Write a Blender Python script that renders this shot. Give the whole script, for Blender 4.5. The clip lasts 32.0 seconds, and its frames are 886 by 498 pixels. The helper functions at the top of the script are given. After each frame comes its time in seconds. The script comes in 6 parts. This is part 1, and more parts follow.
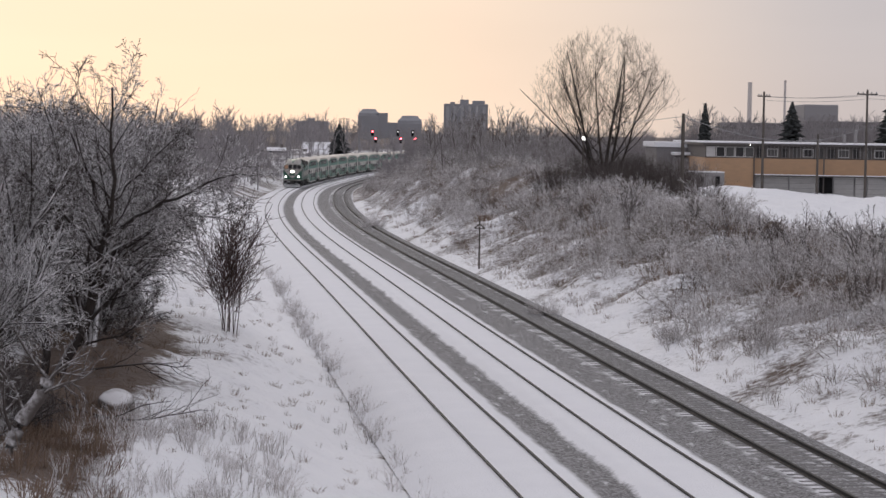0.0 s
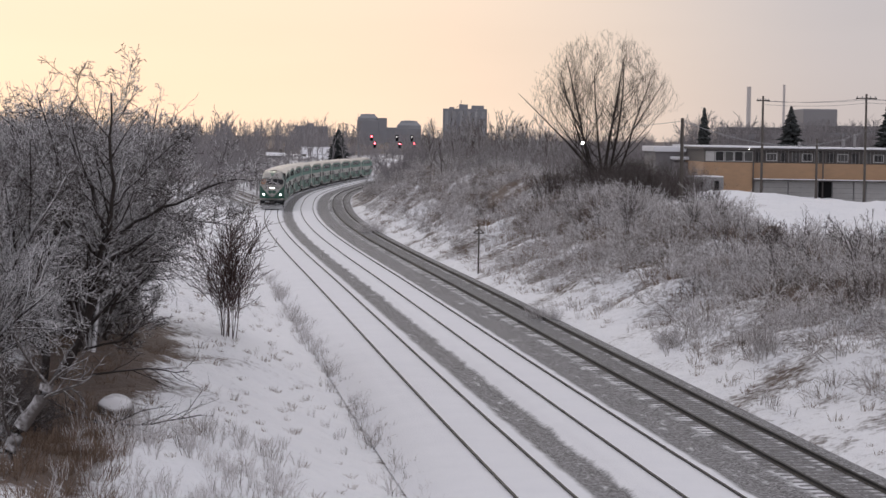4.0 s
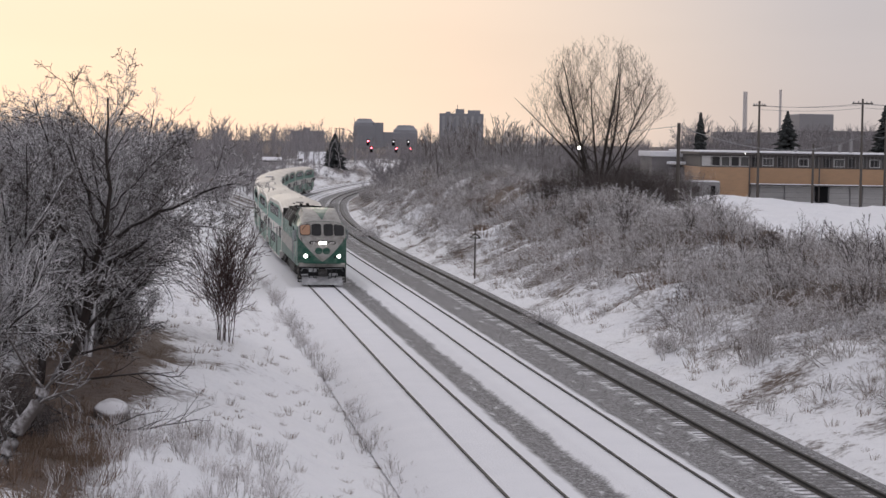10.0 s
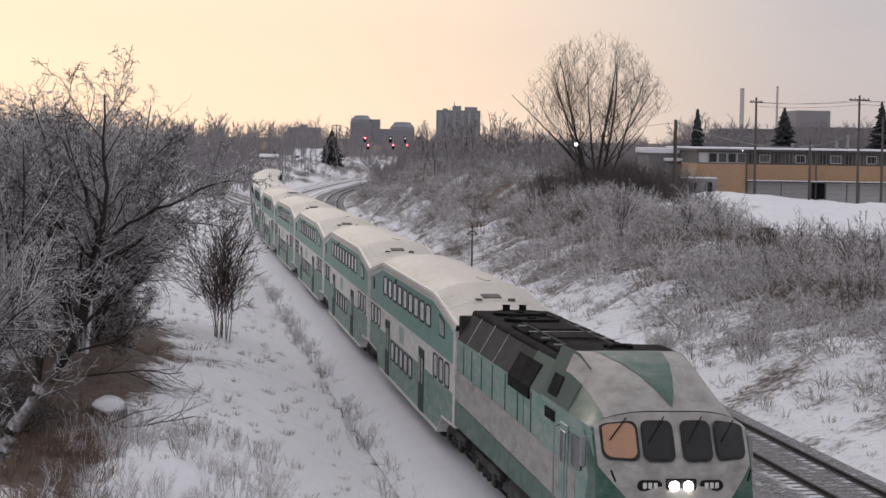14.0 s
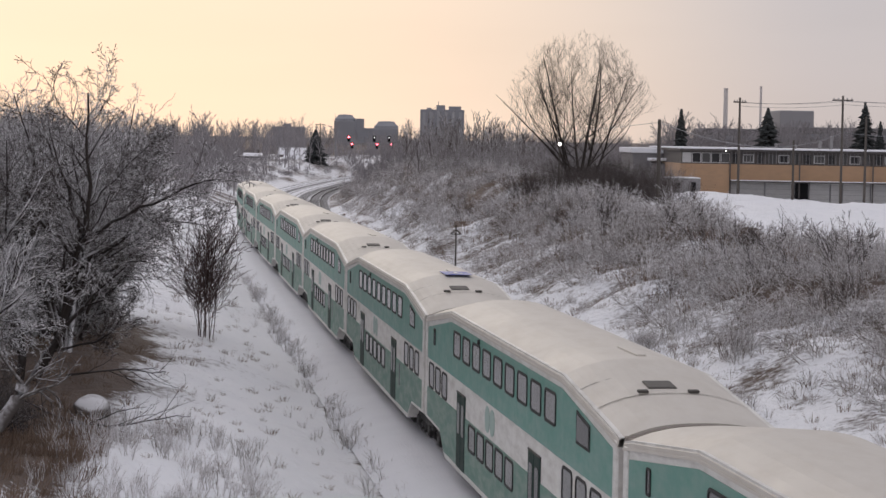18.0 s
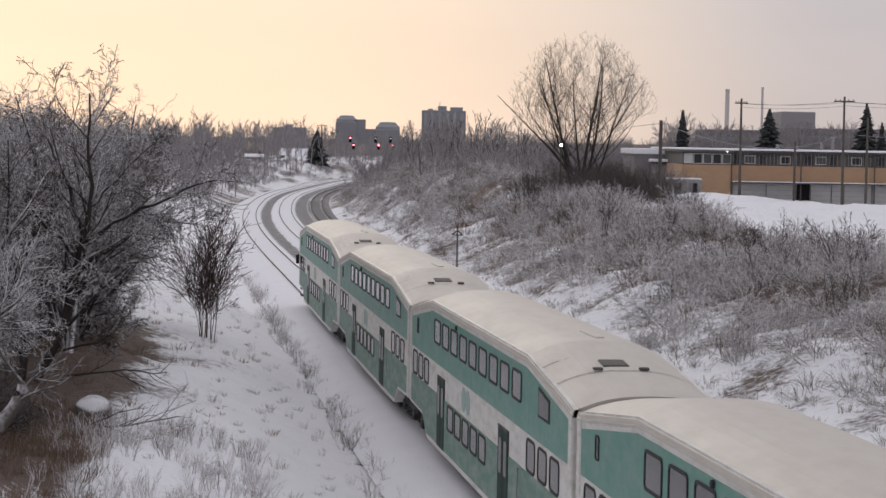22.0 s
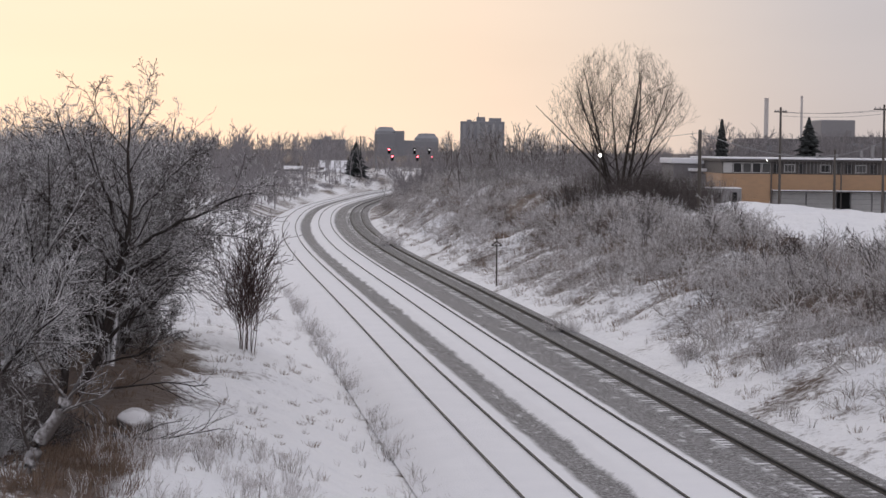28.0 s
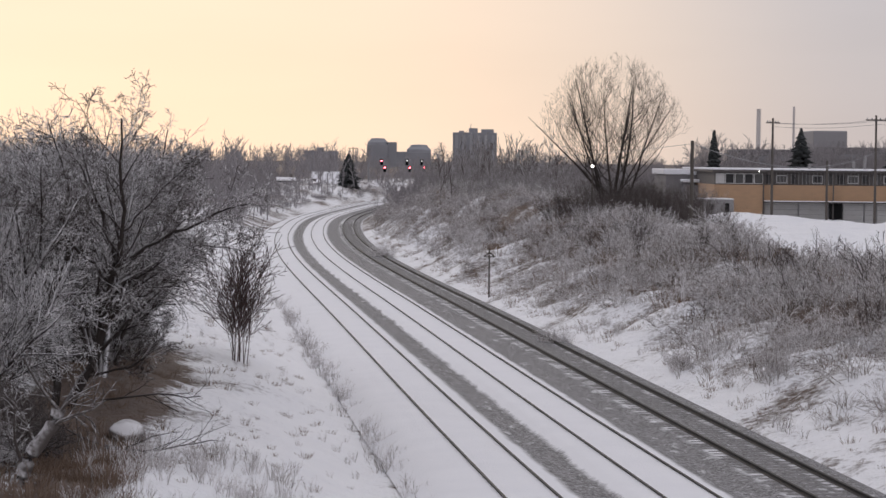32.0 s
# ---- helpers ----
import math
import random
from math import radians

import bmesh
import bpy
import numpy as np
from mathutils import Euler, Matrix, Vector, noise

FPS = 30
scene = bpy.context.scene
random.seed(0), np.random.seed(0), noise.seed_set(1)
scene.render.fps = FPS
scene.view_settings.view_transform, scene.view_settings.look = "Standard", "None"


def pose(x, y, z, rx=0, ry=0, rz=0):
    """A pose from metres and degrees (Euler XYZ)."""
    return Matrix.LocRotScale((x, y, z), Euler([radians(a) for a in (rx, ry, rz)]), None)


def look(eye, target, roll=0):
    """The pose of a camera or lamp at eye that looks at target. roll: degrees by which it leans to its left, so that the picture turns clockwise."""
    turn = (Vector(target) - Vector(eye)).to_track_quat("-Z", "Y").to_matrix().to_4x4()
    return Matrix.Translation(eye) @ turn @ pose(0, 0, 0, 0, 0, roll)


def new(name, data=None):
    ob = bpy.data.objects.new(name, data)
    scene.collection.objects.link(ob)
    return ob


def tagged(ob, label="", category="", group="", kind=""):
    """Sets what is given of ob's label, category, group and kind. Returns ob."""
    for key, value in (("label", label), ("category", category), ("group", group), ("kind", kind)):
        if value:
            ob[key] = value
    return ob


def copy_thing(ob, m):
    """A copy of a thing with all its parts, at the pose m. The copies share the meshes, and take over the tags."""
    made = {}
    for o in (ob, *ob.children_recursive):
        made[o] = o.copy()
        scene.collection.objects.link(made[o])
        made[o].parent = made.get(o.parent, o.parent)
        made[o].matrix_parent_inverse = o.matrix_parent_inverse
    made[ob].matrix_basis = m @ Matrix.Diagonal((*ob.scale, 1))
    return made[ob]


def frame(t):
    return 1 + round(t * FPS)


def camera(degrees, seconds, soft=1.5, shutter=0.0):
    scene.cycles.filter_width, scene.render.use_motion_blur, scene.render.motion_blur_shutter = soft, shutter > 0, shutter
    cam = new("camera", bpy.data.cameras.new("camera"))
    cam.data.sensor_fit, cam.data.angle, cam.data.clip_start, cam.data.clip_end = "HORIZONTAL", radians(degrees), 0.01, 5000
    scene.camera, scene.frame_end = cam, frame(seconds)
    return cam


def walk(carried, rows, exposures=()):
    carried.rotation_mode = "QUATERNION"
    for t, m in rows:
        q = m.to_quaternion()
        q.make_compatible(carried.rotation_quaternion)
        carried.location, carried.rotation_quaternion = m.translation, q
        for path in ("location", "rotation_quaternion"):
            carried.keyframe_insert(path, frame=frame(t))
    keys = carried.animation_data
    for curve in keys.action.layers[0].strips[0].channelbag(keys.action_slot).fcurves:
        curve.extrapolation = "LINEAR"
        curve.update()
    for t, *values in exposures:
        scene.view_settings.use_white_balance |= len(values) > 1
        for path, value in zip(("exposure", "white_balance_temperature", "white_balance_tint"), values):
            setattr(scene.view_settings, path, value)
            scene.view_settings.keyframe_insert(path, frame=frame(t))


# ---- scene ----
# The camera: hand-held on a footbridge over the cutting, turning a little all the time.
cam = camera(22.496, 32.0, soft=1.5)
EYE = (0.0, 0.0, 9.015)
VIEW = [
    (0.0, 86.983, -0.974, -0.398), (0.5, 86.978, -0.970, -0.416), (1.0, 86.961, -0.938, -0.419), (1.5, 86.970, -0.947, -0.404),
    (2.0, 86.994, -0.918, -0.415), (2.5, 87.014, -0.974, -0.438), (3.0, 87.049, -0.964, -0.436), (3.5, 87.080, -0.896, -0.417),
    (5.5, 87.209, -0.904, -0.434), (6.0, 87.252, -0.887, -0.460), (6.5, 87.276, -0.904, -0.460), (7.0, 87.289, -0.861, -0.475),
    (7.5, 87.294, -0.903, -0.458), (8.0, 87.281, -0.911, -0.478), (8.5, 87.257, -0.873, -0.481), (9.0, 87.236, -0.895, -0.524),
    (9.5, 87.233, -0.861, -0.505), (10.0, 87.230, -0.937, -0.512), (10.5, 87.228, -0.941, -0.500), (11.0, 87.223, -0.972, -0.503),
    (11.5, 87.205, -0.969, -0.489), (12.0, 87.198, -0.912, -0.482), (12.5, 87.197, -0.949, -0.471), (13.0, 87.183, -0.946, -0.475),
    (13.5, 87.166, -0.875, -0.527), (14.0, 87.148, -0.905, -0.591), (14.5, 87.120, -0.903, -0.651), (16.5, 87.118, -0.965, -0.894),
    (17.0, 87.118, -0.978, -0.948), (17.5, 87.131, -0.927, -0.947), (18.0, 87.138, -1.019, -1.005), (18.5, 87.143, -1.013, -1.041),
    (19.0, 87.150, -0.949, -1.046), (19.5, 87.160, -0.981, -1.026), (20.0, 87.158, -1.007, -0.987), (20.5, 87.161, -1.029, -0.971),
    (21.0, 87.143, -1.048, -0.989), (21.5, 87.165, -1.047, -0.993), (22.0, 87.161, -1.046, -0.967), (22.5, 87.162, -1.014, -0.967),
    (23.0, 87.165, -1.023, -0.937), (23.5, 87.163, -0.989, -0.891), (24.0, 87.178, -0.954, -0.852), (24.5, 87.177, -0.965, -0.812),
    (25.0, 87.198, -0.912, -0.777), (25.5, 87.217, -0.938, -0.748), (27.5, 87.367, -0.721, -0.236), (28.0, 87.429, -0.643, 0.029),
    (28.5, 87.473, -0.650, 0.201), (29.0, 87.467, -0.665, 0.337), (29.5, 87.484, -0.564, 0.378), (30.0, 87.546, -0.716, 0.227),
    (30.5, 87.606, -0.638, 0.096), (31.0, 87.650, -0.664, -0.016), (31.5, 87.693, -0.658, -0.082), (32.0, 87.717, -0.592, -0.165),
]
walk(cam, [(t, pose(*EYE, rx, ry, rz)) for t, rx, ry, rz in VIEW])

# ---- world and light: a bright overcast winter sky, glowing peach low down where the sun sets ----
SUN_AZ, SUN_EL = radians(-11), radians(6)
world = bpy.data.worlds.new("sky")
scene.world = world
world.use_nodes = True
wt = world.node_tree
wt.nodes.clear()
w_out = wt.nodes.new("ShaderNodeOutputWorld")
w_bg = wt.nodes.new("ShaderNodeBackground")
w_sky = wt.nodes.new("ShaderNodeTexSky")
w_sky.sky_type, w_sky.sun_disc = "NISHITA", False
w_sky.sun_elevation, w_sky.sun_rotation = SUN_EL, SUN_AZ
w_co = wt.nodes.new("ShaderNodeTexCoord")
w_sep = wt.nodes.new("ShaderNodeSeparateXYZ")
wt.links.new(w_co.outputs["Generated"], w_sep.inputs[0])
# cloud sheet: from a pale band at the horizon to grey overhead
w_ramp = wt.nodes.new("ShaderNodeValToRGB")
wt.links.new(w_sep.outputs["Z"], w_ramp.inputs[0])
CLOUD_TOP, CLOUD_LOW, GLOW = (0.605, 0.595, 0.66, 1), (0.585, 0.54, 0.55, 1), (1.05, 0.84, 0.675, 1)
w_ramp.color_ramp.elements[0].position, w_ramp.color_ramp.elements[0].color = 0.0, CLOUD_LOW
w_ramp.color_ramp.elements[1].position, w_ramp.color_ramp.elements[1].color = 0.16, CLOUD_TOP
w_high = w_ramp.color_ramp.elements.new(0.6)
w_high.color = (0.73, 0.715, 0.775, 1)
# the glow round the hidden sun
w_dot = wt.nodes.new("ShaderNodeVectorMath")
w_dot.operation = "DOT_PRODUCT"
w_dot.inputs[1].default_value = (math.sin(SUN_AZ) * math.cos(0.02), math.cos(SUN_AZ) * math.cos(0.02), math.sin(0.02))
wt.links.new(w_co.outputs["Generated"], w_dot.inputs[0])
w_map = wt.nodes.new("ShaderNodeMapRange")
w_map.interpolation_type = "SMOOTHSTEP"
w_map.inputs["From Min"].default_value, w_map.inputs["From Max"].default_value = 0.925, 0.999
wt.links.new(w_dot.outputs["Value"], w_map.inputs["Value"])
w_mix = wt.nodes.new("ShaderNodeMix")
w_mix.data_type = "RGBA"
wt.links.new(w_map.outputs["Result"], w_mix.inputs["Factor"])
wt.links.new(w_ramp.outputs["Color"], w_mix.inputs["A"])
w_mix.inputs["B"].default_value = GLOW
# soft streaks in the cloud
w_noise = wt.nodes.new("ShaderNodeTexNoise")
w_noise.inputs["Scale"].default_value, w_noise.inputs["Detail"].default_value = 3.0, 4.0
w_scale = wt.nodes.new("ShaderNodeMapping")
w_scale.inputs["Scale"].default_value = (1.0, 1.0, 6.0)
wt.links.new(w_co.outputs["Generated"], w_scale.inputs["Vector"])
wt.links.new(w_scale.outputs["Vector"], w_noise.inputs["Vector"])
w_gain = wt.nodes.new("ShaderNodeMapRange")
w_gain.inputs["To Min"].default_value, w_gain.inputs["To Max"].default_value = 0.88, 1.08
wt.links.new(w_noise.outputs["Fac"], w_gain.inputs["Value"])
w_mul = wt.nodes.new("ShaderNodeVectorMath")
w_mul.operation = "SCALE"
wt.links.new(w_mix.outputs["Result"], w_mul.inputs[0])
wt.links.new(w_gain.outputs["Result"], w_mul.inputs["Scale"])
w_add = wt.nodes.new("ShaderNodeMix")
w_add.data_type, w_add.blend_type = "RGBA", "ADD"
w_add.inputs["Factor"].default_value = 0.004
wt.links.new(w_mul.outputs["Vector"], w_add.inputs["A"])
wt.links.new(w_sky.outputs["Color"], w_add.inputs["B"])
wt.links.new(w_add.outputs["Result"], w_bg.inputs["Color"])
w_bg.inputs["Strength"].default_value = 0.92
wt.links.new(w_bg.outputs["Background"], w_out.inputs["Surface"])

sun = bpy.data.lights.new("sun", "SUN")
sun.energy, sun.angle, sun.color = 0.5, radians(25), (1.0, 0.90, 0.78)
sun_ob = new("sun", sun)
sun_ob.matrix_world = look((0, 0, 60), (-math.sin(SUN_AZ) * 100, -math.cos(SUN_AZ) * 100, 60 - math.tan(radians(16)) * 100))
scene.view_settings.exposure = 0.0


# ---- materials ----
class Nodes:
    """A small writer of node materials."""

    def __init__(self, name):
        self.mat = bpy.data.materials.new(name)
        self.mat.use_nodes = True
        self.t = self.mat.node_tree
        self.b = self.t.nodes["Principled BSDF"]

    def n(self, kind, **inputs):
        node = self.t.nodes.new("ShaderNode" + kind)
        for k, val in inputs.items():
            sock = node.inputs[k.replace("_", " ")]
            if hasattr(val, "is_output"):
                self.t.links.new(val, sock)
            else:
                sock.default_value = val
        return node

    def pos(self, scale=(1, 1, 1), local=False):
        src = self.n("TexCoord").outputs["Object"] if local else self.n("NewGeometry").outputs["Position"]
        return self.n("Mapping", Vector=src, Scale=scale).outputs["Vector"]

    def noise(self, vec, scale, detail=4.0, rough=0.55):
        return self.n("TexNoise", Vector=vec, Scale=scale, Detail=detail, Roughness=rough).outputs["Fac"]

    def ramp(self, fac, stops):
        node = self.n("ValToRGB", Fac=fac)
        r = node.color_ramp
        while len(r.elements) < len(stops):
            r.elements.new(0.5)
        for e, (p, c) in zip(r.elements, stops):
            e.position = p
            e.color = (c, c, c, 1) if isinstance(c, (int, float)) else (*c, 1)
        return node.outputs["Color"]

    def math(self, op, a, b=0.0):
        node = self.n("Math")
        node.operation = op
        for i, val in enumerate((a, b)):
            if hasattr(val, "is_output"):
                self.t.links.new(val, node.inputs[i])
            else:
                node.inputs[i].default_value = val
        return node.outputs[0]

    def mix(self, fac, a, b):
        node = self.n("Mix")
        node.data_type = "RGBA"
        for k, val in (("Factor", fac), ("A", a), ("B", b)):
            if hasattr(val, "is_output"):
                self.t.links.new(val, node.inputs[k])
            elif k == "Factor":
                node.inputs[k].default_value = val
            else:
                node.inputs[k].default_value = (*val, 1)
        return node.outputs["Result"]

    def to(self, socket, val):
        if hasattr(val, "is_output"):
            self.t.links.new(val, self.b.inputs[socket])
        else:
            self.b.inputs[socket].default_value = (*val, 1) if isinstance(val, tuple) else val
        return self

    def bump(self, height, strength=0.3, distance=0.05):
        self.to("Normal", self.n("Bump", Height=height, Strength=strength, Distance=distance).outputs["Normal"])
        return self

    def up(self, low, high):
        """1 where the surface faces the sky."""
        z = self.n("SeparateXYZ", Vector=self.n("NewGeometry").outputs["Normal"]).outputs["Z"]
        return self.n("MapRange", Value=z, From_Min=low, From_Max=high).outputs["Result"]


SNOW = (0.80, 0.80, 0.84)


def plain(name, colour, rough=0.6, metal=0.0, vary=0.12, scale=3.0, local=True, dirt=None, dirt_amount=0.0, bump=0.0, spec=0.4):
    """Paint, metal or plastic with a little unevenness, and grime where asked for."""
    m = Nodes(name)
    v = m.pos(local=local)
    f = m.noise(v, scale, 5)
    col = m.mix(f, tuple(c * (1 - vary) for c in colour), tuple(min(1, c * (1 + vary)) for c in colour))
    if dirt:
        g = m.ramp(m.noise(m.pos((0.5, 1, 1.6), local), 2.1, 6, 0.65), [(0.42, 0.0), (0.72, dirt_amount)])
        col = m.mix(g, col, dirt)
    m.to("Base Color", col).to("Roughness", m.ramp(f, [(0.2, max(0, rough - 0.1)), (0.8, min(1, rough + 0.1))])).to("Metallic", metal).to("Specular IOR Level", spec)
    if bump:
        m.bump(m.noise(v, scale * 8, 4), bump, 0.02)
    return m.mat


def snow_ground():
    m = Nodes("snow_ground")
    v = m.pos()
    big, fine = m.noise(v, 0.35, 5), m.noise(v, 3.2, 6, 0.65)
    snow = m.mix(big, (0.80, 0.805, 0.84), (0.90, 0.90, 0.92))
    dry = m.mix(m.noise(v, 5.0, 5), (0.075, 0.052, 0.042), (0.18, 0.135, 0.11))
    bare = m.n("Attribute")
    bare.attribute_name = "bare"
    k = m.math("ADD", m.math("MULTIPLY", bare.outputs["Fac"], 0.75), m.math("MULTIPLY", fine, 0.55))
    k = m.math("ADD", k, m.math("MULTIPLY", m.noise(v, 0.9, 4), 0.25))
    mask = m.ramp(k, [(0.60, 0.0), (0.74, 1.0)])
    m.to("Base Color", m.mix(mask, snow, dry)).to("Roughness", 0.85)
    m.bump(m.math("ADD", m.math("ADD", m.noise(v, 0.9, 7, 0.62), m.math("MULTIPLY", m.noise(v, 6.0, 3), 0.12)), m.math("MULTIPLY", mask, 0.15)), 0.8, 0.5)
    return m.mat


def ballast_material():
    """Grey crushed stone, blown over with snow along two of the tracks; u is the distance across, v along."""
    m = Nodes("ballast")
    uv = m.n("UVMap").outputs["UV"]
    sep = m.n("SeparateXYZ", Vector=uv)
    v = m.pos()
    edge = m.math("ADD", m.math("MULTIPLY", m.math("SUBTRACT", m.noise(v, 5.0, 4, 0.6), 0.5), 0.28), m.math("MULTIPLY", m.math("SUBTRACT", m.noise(v, 0.35, 3), 0.5), 0.45))
    across = m.math("DIVIDE", m.math("ADD", m.math("ADD", sep.outputs["X"], edge), 4.0), 16.0)
    band = m.ramp(across, [(0.02, 1.0), (0.326, 1.0), (0.342, 0.0), (0.404, 0.0), (0.414, 1.0), (0.590, 1.0), (0.606, 0.0), (0.888, 0.0), (0.902, 1.0)])
    streak = m.noise(m.n("Mapping", Vector=uv, Scale=(1.6, 0.45, 1)).outputs["Vector"], 1.0, 6, 0.7)
    wisp = m.math("MULTIPLY", m.ramp(streak, [(0.58, 0.0), (0.70, 1.0)]), 0.75)
    drift = m.ramp(across, [(0.690, 0.0), (0.706, 1.0), (0.728, 1.0), (0.731, 0.0), (0.805, 0.0), (0.815, 1.0), (0.823, 1.0), (0.826, 0.0)])
    drift = m.math("MULTIPLY", drift, m.ramp(m.noise(v, 0.8, 4), [(0.45, 0.0), (0.56, 0.85)]))
    snow = m.math("MAXIMUM", m.math("MAXIMUM", band, drift), wisp)
    vor = m.n("TexVoronoi", Vector=v, Scale=17.0)
    stone = m.mix(m.ramp(m.n("SeparateColor", Color=vor.outputs["Color"]).outputs[0], [(0.15, 0.0), (0.9, 1.0)]), (0.075, 0.073, 0.076), (0.30, 0.295, 0.305))
    stone = m.mix(m.ramp(m.noise(v, 5.0, 5, 0.7), [(0.56, 0.0), (0.74, 0.6)]), stone, SNOW)
    white = m.mix(m.noise(v, 0.6, 5), (0.73, 0.735, 0.77), (0.82, 0.82, 0.85))
    m.to("Base Color", m.mix(snow, stone, white)).to("Roughness", 0.9)
    m.bump(m.math("ADD", m.math("MULTIPLY", vor.outputs["Distance"], 0.6), m.math("MULTIPLY", m.noise(v, 2.5, 5), 0.5)), 0.4, 0.05)
    return m.mat


def bark(name, dark, light, low=0.25, high=0.75, cover=0.9, frost=(0.74, 0.73, 0.75), patchy=(0.48, 0.70), each_part=0.45, grain=1.1):
    """Bark with frozen snow lying along the upper sides, more on one twig and less on the next."""
    m = Nodes(name)
    v = m.pos(local=True)
    each = m.n("NewGeometry").outputs["Random Per Island"]
    col = m.mix(m.math("ADD", m.math("MULTIPLY", m.noise(v, 4.0, 5), 0.5), m.math("MULTIPLY", each, 0.5)), dark, light)
    own = m.n("ObjectInfo").outputs["Random"]
    wide = m.math("ADD", m.math("MULTIPLY", m.math("SUBTRACT", own, 0.5), 0.22), m.math("MULTIPLY", m.math("SUBTRACT", m.noise(v, 0.13, 3), 0.5), 0.7))
    patch = m.math("ADD", m.math("MULTIPLY", m.noise(v, grain, 4), 0.8), m.math("MULTIPLY", each, each_part))
    lie = m.math("MULTIPLY", m.up(low, high), m.ramp(m.math("ADD", patch, wide), [(patchy[0], 0.0), (patchy[1], cover)]))
    m.to("Base Color", m.mix(lie, col, frost)).to("Roughness", 0.9).to("Specular IOR Level", 0.2)
    return m.mat


def glow(name, colour, strength):
    m = Nodes(name)
    m.to("Base Color", colour).to("Emission Color", colour).to("Emission Strength", strength)
    return m.mat


def glass(name, colour=(0.02, 0.022, 0.025), rough=0.06, spec=0.5):
    m = Nodes(name)
    f = m.noise(m.pos(local=True), 1.2, 3)
    m.to("Base Color", m.mix(f, tuple(c * 0.6 for c in colour), tuple(c * 1.5 for c in colour))).to("Roughness", rough).to("Specular IOR Level", spec)
    return m.mat


M_SNOW, M_BALLAST = snow_ground(), ballast_material()
M_RAIL = plain("rail_steel", (0.040, 0.037, 0.036), 0.7, 0.0, 0.25, spec=0.25)
M_TIE = plain("tie_wood", (0.20, 0.196, 0.198), 0.95, local=False, spec=0.2)
M_BARK_DARK = bark("bark_dark", (0.030, 0.025, 0.023), (0.080, 0.066, 0.060), 0.3, 0.9, 0.25)
M_BARK_FROST = bark("bark_frosted", (0.026, 0.022, 0.021), (0.080, 0.066, 0.060), 0.0, 0.6, 0.95, (0.80, 0.79, 0.81), (0.40, 0.60))
M_TWIG_FROST = bark("twig_frosted", (0.030, 0.024, 0.022), (0.11, 0.088, 0.080), -0.6, 0.35, 1.0, (0.81, 0.795, 0.81), (0.32, 0.55), 0.28)
M_PLASTERED = bark("snow_plastered_bark", (0.06, 0.05, 0.046), (0.16, 0.14, 0.13), -0.3, 0.5, 0.9, (0.68, 0.67, 0.69), (0.38, 0.66), 0.3, 9.0)
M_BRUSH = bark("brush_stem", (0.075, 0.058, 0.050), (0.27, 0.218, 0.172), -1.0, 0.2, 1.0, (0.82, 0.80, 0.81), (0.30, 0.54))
# Stem colours raised above those of M_BRUSH, for the joined clumps.
M_BRUSH_PALE = bark("brush_stem_pale", (0.12, 0.10, 0.092), (0.31, 0.265, 0.22), -1.2, 0.2, 1.0, (0.80, 0.78, 0.79), (0.29, 0.54))
M_BARK_OLD = bark("old_bark", (0.022, 0.018, 0.017), (0.070, 0.057, 0.052), 0.25, 0.75, 0.85, (0.78, 0.77, 0.79), (0.46, 0.66))
M_FROST_GRASS = bark("frosted_grass", (0.15, 0.12, 0.098), (0.32, 0.27, 0.23), -0.9, 0.3, 1.0, (0.78, 0.76, 0.77), (0.36, 0.72), 0.4)
M_SCRUB = bark("scrub_stem", (0.075, 0.062, 0.057), (0.20, 0.168, 0.155), -0.8, 0.6, 0.7)
M_SCRUB_DARK = bark("scrub_stem_dark", (0.050, 0.041, 0.038), (0.13, 0.108, 0.10), 0.2, 0.8, 0.3)
# Distance haze is put into this colour: far paler than bare twigs.
M_WOOD_HAZED = plain("far_woods", (0.34, 0.32, 0.33), 0.95, vary=0.35, scale=0.08, local=False, spec=0.1)
M_GRASS = plain("dry_grass", (0.21, 0.148, 0.110), 0.9, vary=0.4, scale=1.0, local=False)
# Needle green lifted towards grey, with distance haze in the base colour.
M_NEEDLE = plain("spruce_needles_hazed", (0.06, 0.066, 0.066), 0.9, vary=0.4, local=False)
M_POLE = plain("pole_wood", (0.10, 0.088, 0.078), 0.9, vary=0.25, scale=2.0)
M_STONE = bark("boulder_stone", (0.09, 0.08, 0.075), (0.2, 0.18, 0.17), 0.25, 0.55, 1.0)
M_STEEL = plain("galvanised_steel", (0.30, 0.31, 0.32), 0.5, 0.5)
M_BLACK = plain("black_paint", (0.016, 0.016, 0.017), 0.85, vary=0.3, spec=0.15)
M_RED, M_LUNAR = glow("red_aspect", (1.0, 0.10, 0.13), 12.0), glow("lunar_aspect", (1.0, 0.96, 0.94), 1.6)


